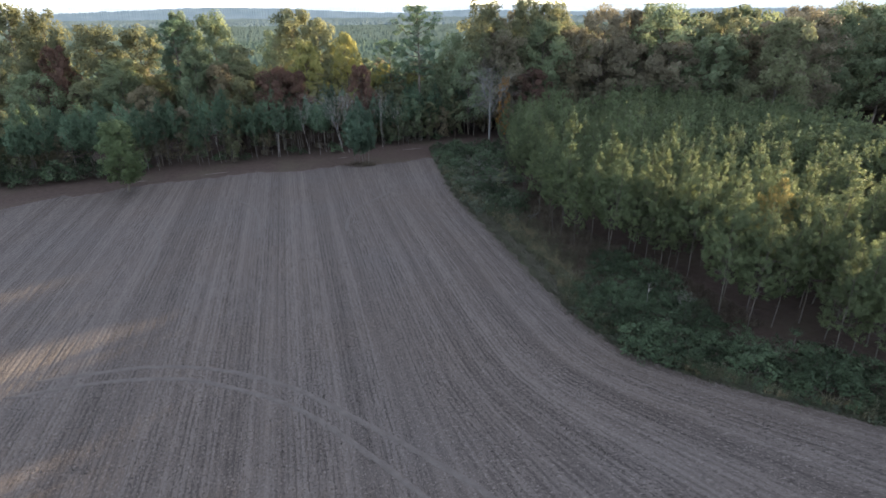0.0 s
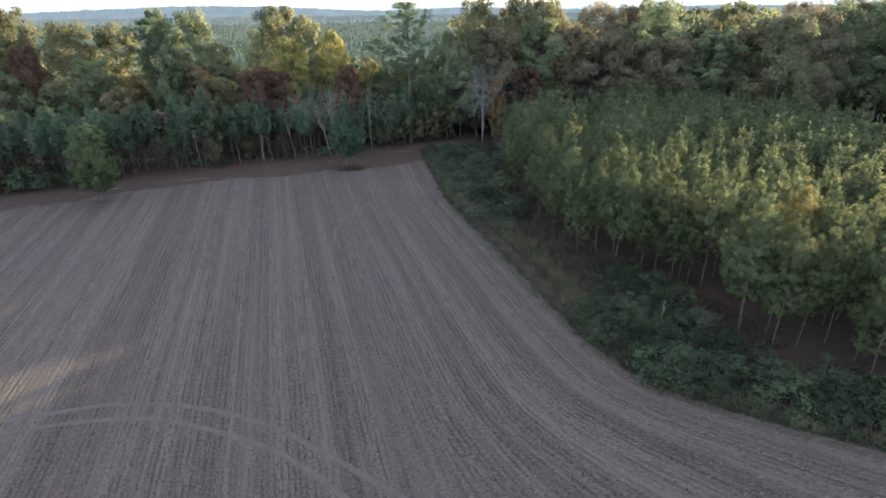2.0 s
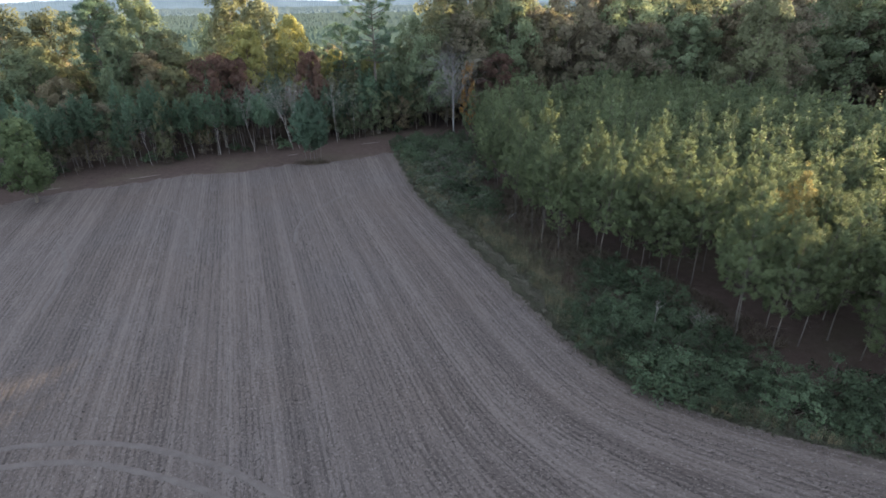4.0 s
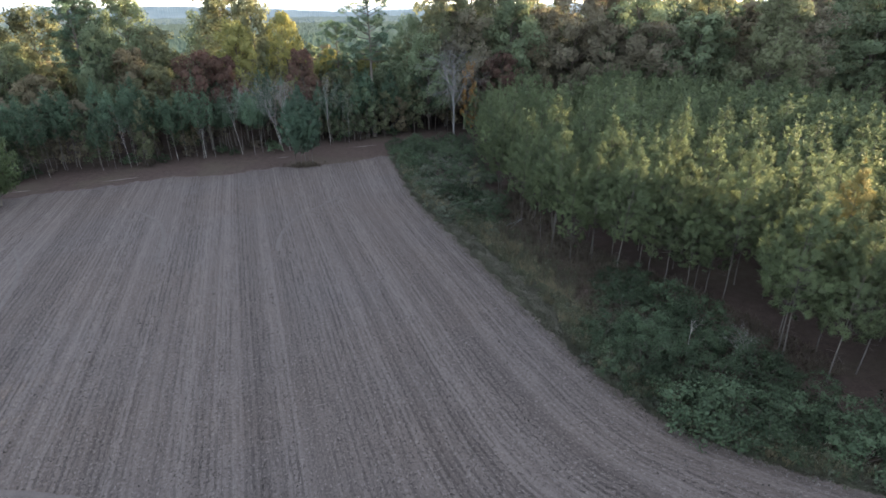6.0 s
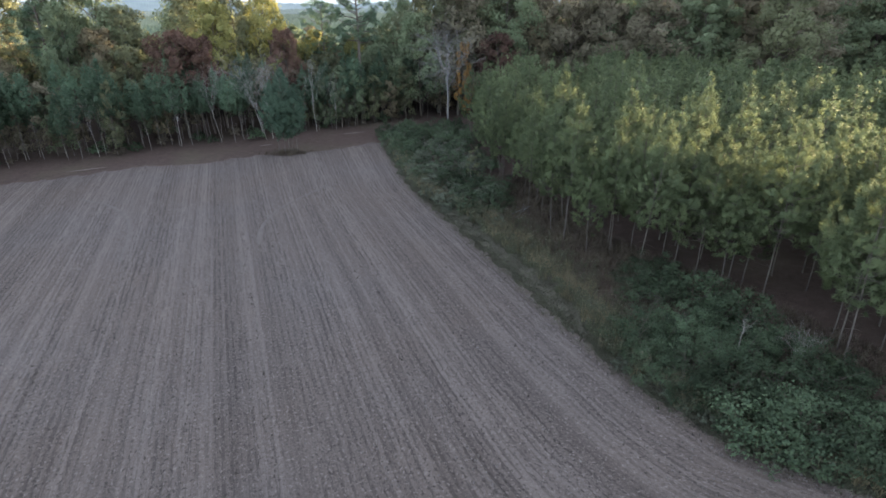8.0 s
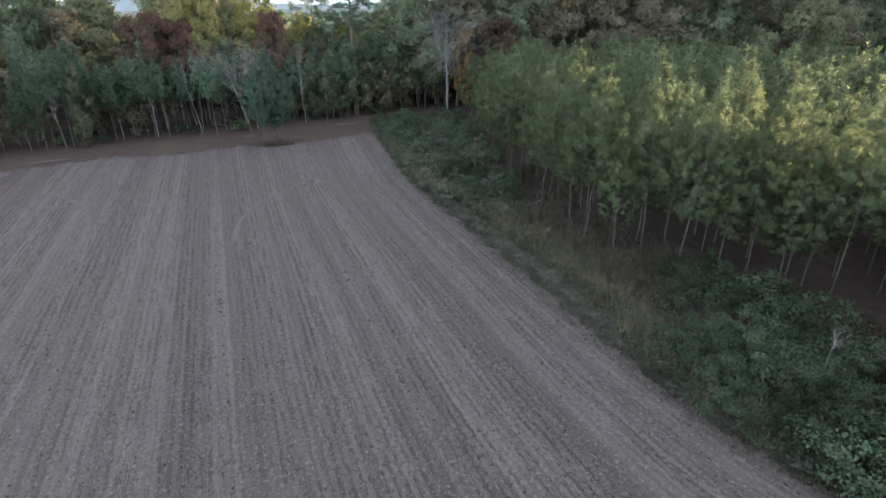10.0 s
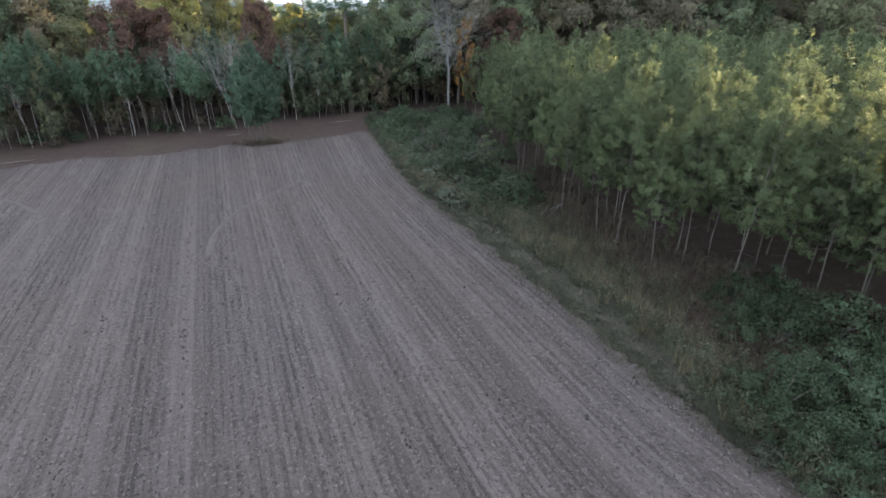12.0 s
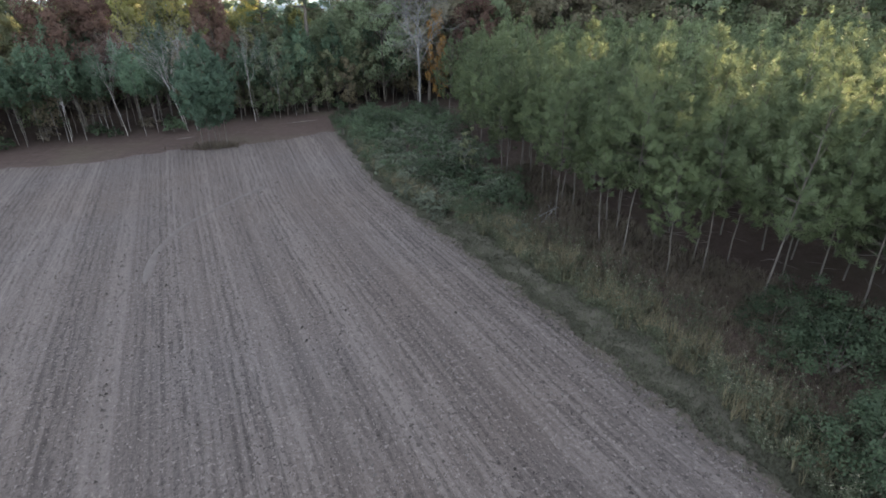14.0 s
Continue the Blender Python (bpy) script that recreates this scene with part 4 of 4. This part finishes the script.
for y in np.arange(30, 112, 1.3):
    if rng.random() < (0.8 if not 52 < y < 78 else 0.4):
        x = float(edge_x(y)) + (1.0 if not 52 < y < 78 else 3.4) + rng.normal(0, 0.6)
        grow(SCRUB, n, placed(x, y, -0.1, rng.uniform(0, 6.28), (0, 0), rng.uniform(0.35, 0.7)))
        n += 1
for x in np.arange(-110, 10, 2.4):
    for row in range(2):
        if rng.random() < 0.45:
            grow(UNDER, n, placed(x + rng.normal(0, 0.8), float(line_y(x)) + 1.5 + 3 * row + rng.normal(0, 0.8), -0.1, rng.uniform(0, 6.28), (0, 0), rng.uniform(0.4, 0.9)))
            n += 1


for x in np.arange(-112, -58, 2.6):
    grow(THICKET, n, placed(x, float(line_y(x)) + rng.uniform(-0.5, 1.5), -0.1, rng.uniform(0, 6.28), (0, 0), rng.uniform(1.1, 2.1)))
    n += 1


def verge_sheet():
    ys = np.arange(14, 118, 0.8)
    a = edge_x(ys) - 0.15 + 0.3 * np.sin(ys * 1.7) + 0.25 * np.sin(ys * 4.3)
    b = np.minimum(np.maximum(pine_x(ys) - 1.0, a + 3), a + 5) + 0.5 * np.sin(ys * 0.9)
    k = 6
    f = np.linspace(0, 1, k)
    x = a[:, None] + (b - a)[:, None] * f
    z = np.repeat([[-0.10, 0.07, 0.08, 0.05, 0.0, -0.12]], len(ys), 0)
    z[:, 1:5] += 0.03 * np.sin(ys[:, None] * 2 + np.arange(4) * 2)
    v = np.stack([x, np.repeat(ys[:, None], k, 1), z], 2).reshape(-1, 3)
    i = (np.arange(len(ys) - 1)[:, None] * k + np.arange(k - 1)).ravel()
    me = mesh_of("verge", v, np.stack([i, i + 1, i + k + 1, i + k], 1), "verge", smooth=True)
    tagged(new("verge", me), "dull green and brown grass verge beside the field", "verge", kind="structure")


verge_sheet()


def grass():
    """Tall dry weeds and grass along the verge and round the lone trees."""
    r = np.random.default_rng(5)
    y = r.uniform(22, 114, 3900)
    off = r.uniform(0, 1, 3900) ** 0.8
    x = edge_x(y) + np.interp(y, [26, 49, 53, 57, 80, 84], [0.5, 0.5, 1.0, 2.3, 2.3, 0.6]) + off * np.where((y > 50) & (y < 80), 2.8, 2.2) + 0.5 * np.sin(y * 1.9)
    thick = (0.5 + 0.5 * np.sin(y * 2.7 + 3 * np.sin(y * 0.6)) + 0.6 * np.sin(x * 3.1 + y)) > r.uniform(-0.4, 1.0, len(y))
    x, y = x[thick], y[thick]
    at = np.column_stack([x, y, np.full(len(x), -0.05)])
    a = 220
    margin = np.column_stack([-15.3 + r.normal(0, 1.5, a), 110.2 + r.normal(0, 0.8, a), np.full(a, -0.08)])
    tall = blades(at, np.tile([0, 0, 1.0], (len(at), 1)), 7, 1.05, 0.022, 0.22, r)
    short = blades(at + r.normal(0, 0.5, at.shape) * [1, 1, 0], np.tile([0, 0, 1.0], (len(at), 1)), 6, 0.55, 0.022, 0.4, r)
    m = 24000
    ty = r.uniform(24, 112, m)
    tx = edge_x(ty) - 0.05 + r.uniform(0, 1, m) * np.where((ty > 53) & (ty < 80), 2.6, 0.9) + 0.3 * np.sin(ty * 1.7)
    ey = r.uniform(30, 112, 3000)
    tx, ty = np.append(tx, edge_x(ey) + r.normal(0.1, 0.4, 3000)), np.append(ty, ey)
    m = len(tx)
    turf = blades(np.column_stack([tx, ty, np.full(m, 0.02)]), np.tile([0, 0, 1.0], (m, 1)), 4, 0.19, 0.026, 0.75, r)
    n = 7000
    dy = r.uniform(46, 92, n)
    lo, hi = edge_x(dy) + 3.4, pine_x(dy) + 5.0
    dx = lo + (hi - lo) * r.uniform(0, 1, n) ** 1.1
    at = np.concatenate([np.column_stack([dx, dy, np.full(n, -0.1)]), margin])
    dead = blades(at, np.tile([0, 0, 1.0], (len(at), 1)), 7, 0.7, 0.02, 0.4, r)
    stuff("dead_weeds", mesh_of("dead_weeds", *dead, "dead_weed"), "low dead brown weeds between the verge and the pines", "weeds")
    stuff("verge_turf", mesh_of("verge_turf", *turf, "turf"), "short dull olive grass on the strip beside the field", "grass")
    stuff("tall_grass", mesh_of("tall_grass", *tall, "straw"), "tall straw-coloured dry grass and weeds along the field", "grass")
    stuff("low_weeds", mesh_of("low_weeds", *short, "leaf_weed"), "low grey-green weeds at the field's edge", "weeds")


grass()


def feather_weeds():
    """Tall leafy weeds with pale feathery heads between the verge and the pines."""
    r = np.random.default_rng(15)
    y = np.concatenate([r.uniform(49, 82, 1500), r.uniform(82, 112, 600), r.uniform(26, 54, 800)])
    gap = np.interp(y, [26, 49, 53, 57, 80, 84], [0.7, 0.7, 1.0, 2.4, 2.4, 0.8])
    width = np.where((y > 52) & (y < 80), np.minimum(pine_x(y) - edge_x(y) - gap - 1.0, 5.0), 2.6)
    x = edge_x(y) + gap + r.uniform(0, 1, len(y)) ** 2.3 * np.maximum(width, 1.0) + 0.4 * np.sin(y * 2.3)
    h = r.uniform(0.7, 1.75, len(y)) * (0.8 + 0.3 * np.sin(y * 0.8 + x) + 0.25 * np.sin(y * 2.9 + 2 * np.sin(x * 1.7)))
    n = 16
    f = r.uniform(0.12, 1.0, (len(y), n)) ** 0.9
    lean = r.normal(0, 0.14, (len(y), 1, 2))
    spread = 0.20 * (1.1 - f)[..., None] * r.normal(size=(len(y), n, 2)) + lean * (f * h[:, None])[..., None]
    at = np.concatenate([np.stack([x, y], 1)[:, None] + spread, (f * h[:, None])[..., None]], 2)
    heads = at[f > 0.86]
    stuff("feathery_weeds", mesh_of("feathery_weeds", *leaves(at[f <= 0.86], 0.10, r, 0.8), "leaf_weed"), "tall leafy grey-green weeds along the pine edge", "weeds")
    stuff("seed_heads", mesh_of("seed_heads", *leaves(heads, 0.052, r, 0.2), "seed"), "pale feathery seed heads of tall weeds", "weeds")
    root = np.column_stack([x, y, np.full(len(y), -0.1)])
    tip = np.column_stack([x, y, h]) + np.concatenate([lean[:, 0] * h[:, None], np.zeros((len(y), 1))], 1)
    s = np.array([[0.012, 0.0, 0.0]])
    v = np.stack([root - s, root + s, tip], 1).reshape(-1, 3)
    stuff("weed_stalks", mesh_of("weed_stalks", v, np.arange(len(v)).reshape(-1, 3), "straw"), "thin upright weed stalks", "weeds")


feather_weeds()


def clods():
    """Lumps of earth and stalk bits on the tilled rows."""
    r = np.random.default_rng(9)
    n = 230000
    y = 30 + 66 * r.uniform(0, 1, n) ** 1.3
    x = -34 + 60 * r.uniform(0, 1, n) ** 0.85
    c, s = math.cos(ROW), math.sin(ROW)
    v = y * c - x * s
    u = fanned(x * c + y * s, v)
    lane = 0.5 + 0.5 * np.sin(u * 1.35 + 2.1 * np.sin(u * 0.43)) * np.sin(v * 0.05 + u * 0.5)
    row = 0.5 + 0.5 * np.cos(u * 2 * np.pi / 0.86 + 0.6 * np.sin(v * 0.2))
    rim = edge_x(y) - x < 1.6
    ok = inside(x, y) & (r.uniform(0, 1, n) < 0.04 + 0.55 * lane ** 2 * row ** 2 + 0.3 * rim)
    x, y = x[ok], y[ok]
    n = len(x)
    size = 0.03 + 0.06 * r.uniform(0, 1, n) ** 2.5
    base = np.array([(1, 0, -0.4), (-0.5, 0.87, -0.4), (-0.5, -0.87, -0.4), (0, 0, 0.9)])
    v = base[None] * size[:, None, None] * r.uniform(0.6, 1.5, (n, 4, 3)) + np.column_stack([x, y, np.full(n, 0.055)])[:, None]
    f = (np.arange(n)[:, None, None] * 4 + np.array([(0, 1, 3), (1, 2, 3), (2, 0, 3)])[None]).reshape(-1, 3)
    stuff("soil_clods", mesh_of("soil_clods", v.reshape(-1, 3), f, "clod"), "small clods and crop stubble on the tilled field", "clods")


clods()

# ---- distance ----
def cone(r, sides=5, tiers=2):
    """A far conifer of one or two tiers, with softened normals."""
    out = []
    for t in range(tiers):
        z0, z1 = 0.35 + 0.28 * t, (0.72 + 0.28 * t if tiers > 1 else 1.0)
        g = np.linspace(0, 2 * np.pi, sides, endpoint=False) + r.uniform(0, 1)
        rad = 0.25 * (1 - 0.3 * t) * r.uniform(0.7, 1.3, sides)
        ring = np.column_stack([np.cos(g) * rad, np.sin(g) * rad, z0 + r.uniform(-0.06, 0.06, sides)])
        v = np.concatenate([ring, [[0, 0, min(z1, 1.0)]]])
        nv = unit(np.concatenate([np.column_stack([np.cos(g) * 0.6, np.sin(g) * 0.6, np.full(sides, 0.7)]), [[0, 0, 1.0]]]))
        out.append((v, np.array([(j, (j + 1) % sides, sides) for j in range(sides)]), nv))
    return joined(out)


def far_woods():
    """Three belts of pine woods, each on its closed canopy sheet, coloured paler and bluer for haze."""
    r = np.random.default_rng(3)
    belts = ((172, 420, 3.4, 11.5, 2, "needle_far", 6), (420, 900, 7.0, 12, 1, "needle_hazy", 24), (900, 1900, 15, 14, 1, "needle_haze_blue", 40))
    for lo, hi, gap, h, tiers, material, step in belts:
        shapes = [cone(r, 5, tiers) for _ in range(6)]
        out = []
        for y in np.arange(lo, hi, gap):
            for x in np.arange(-0.95 * y, 0.8 * y, gap):
                px, py = x + r.normal(0, gap * 0.6), y + r.uniform(-gap, gap) * 1.5
                if 960 < py < 1130 and 10 < px < 80:
                    continue
                v, f, nv = shapes[r.integers(6)]
                g, k = r.uniform(0, 6.28), h * r.uniform(0.6, 1.12)
                w = max(1.0, gap * 0.85 / (0.4 * k))
                turn = np.array([[math.cos(g), math.sin(g), 0], [-math.sin(g), math.cos(g), 0], [0, 0, 1]])
                out.append(((v * [w, w, 1]) @ turn * k + [px, py, 0], f, nv @ turn))
        gx, gy = np.meshgrid(np.linspace(-1, 1, 90), np.arange(lo + 4, hi + step, step))
        cx = gx * gy * 0.95
        cz = 8.8 + 1.2 * np.sin(cx * 0.37 + gy * 0.21) + r.normal(0, 0.5, gx.shape) + gy * 0.0012
        cz[(gy > 940) & (gy < 1150) & (cx > -10) & (cx < 100)] = -1.0
        i = (np.arange(gx.shape[0] - 1)[:, None] * 90 + np.arange(89)).ravel()
        sheet = np.column_stack([cx.ravel(), gy.ravel(), cz.ravel()])
        out.append((sheet, np.concatenate([np.stack([i, i + 1, i + 91], 1), np.stack([i, i + 91, i + 90], 1)]), np.tile([0, 0, 1.0], (len(sheet), 1))))
        v, f, nv = joined(out)
        stuff("far_woods", mesh_of("far_woods", v, f, material, normals=nv), "wide pine woods stretching to the horizon, haze tinted into their blue-green", "woods")


far_woods()


def ridge(name, dist, rise, material, label, seed, swell=0.0):
    """A long wooded rise on the horizon with an uneven tree-top edge."""
    r = np.random.default_rng(seed)
    g = np.radians(np.arange(-75, 75, 0.07))
    n = len(g)
    top = np.array([rise * (0.78 + 0.3 * noise.noise((a * 5 + seed, 0, 0)) + 0.06 * noise.noise((a * 60, seed, 0))) for a in g]) + r.uniform(0, 3.0, n) + swell * np.exp(-((np.degrees(g) + 18) / 7.5) ** 2)
    x, y = np.sin(g) * dist, np.cos(g) * dist
    front = np.column_stack([x, y, np.full(n, -1.0)])
    crest = np.column_stack([x * 1.01, y * 1.01, top])
    back = np.column_stack([x * 1.08, y * 1.08, np.full(n, -1.0)])
    v = np.concatenate([front, crest, back])
    i = np.arange(n - 1)
    f = np.concatenate([np.stack([i, i + 1, i + 1 + n, i + n], 1), np.stack([i + n, i + n + 1, i + 1 + 2 * n, i + 2 * n], 1)])
    tagged(new(name, mesh_of(name, v, f, material)), label, "hills", kind="structure")


ridge("backdrop_hills", 2000, 34, "ridge", "wooded ridge near the horizon, blue-grey from painted haze", 3, 24)
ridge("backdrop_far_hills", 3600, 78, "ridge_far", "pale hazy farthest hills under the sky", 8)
meadow = mesh_of("far_meadow", [(8, 965, 0.2), (70, 965, 0.2), (82, 1125, 0.2), (10, 1125, 0.2)], [(0, 1, 2, 3)], "meadow")
tagged(new("far_meadow", meadow), "pale open clearing among the far woods", "meadow", kind="structure")
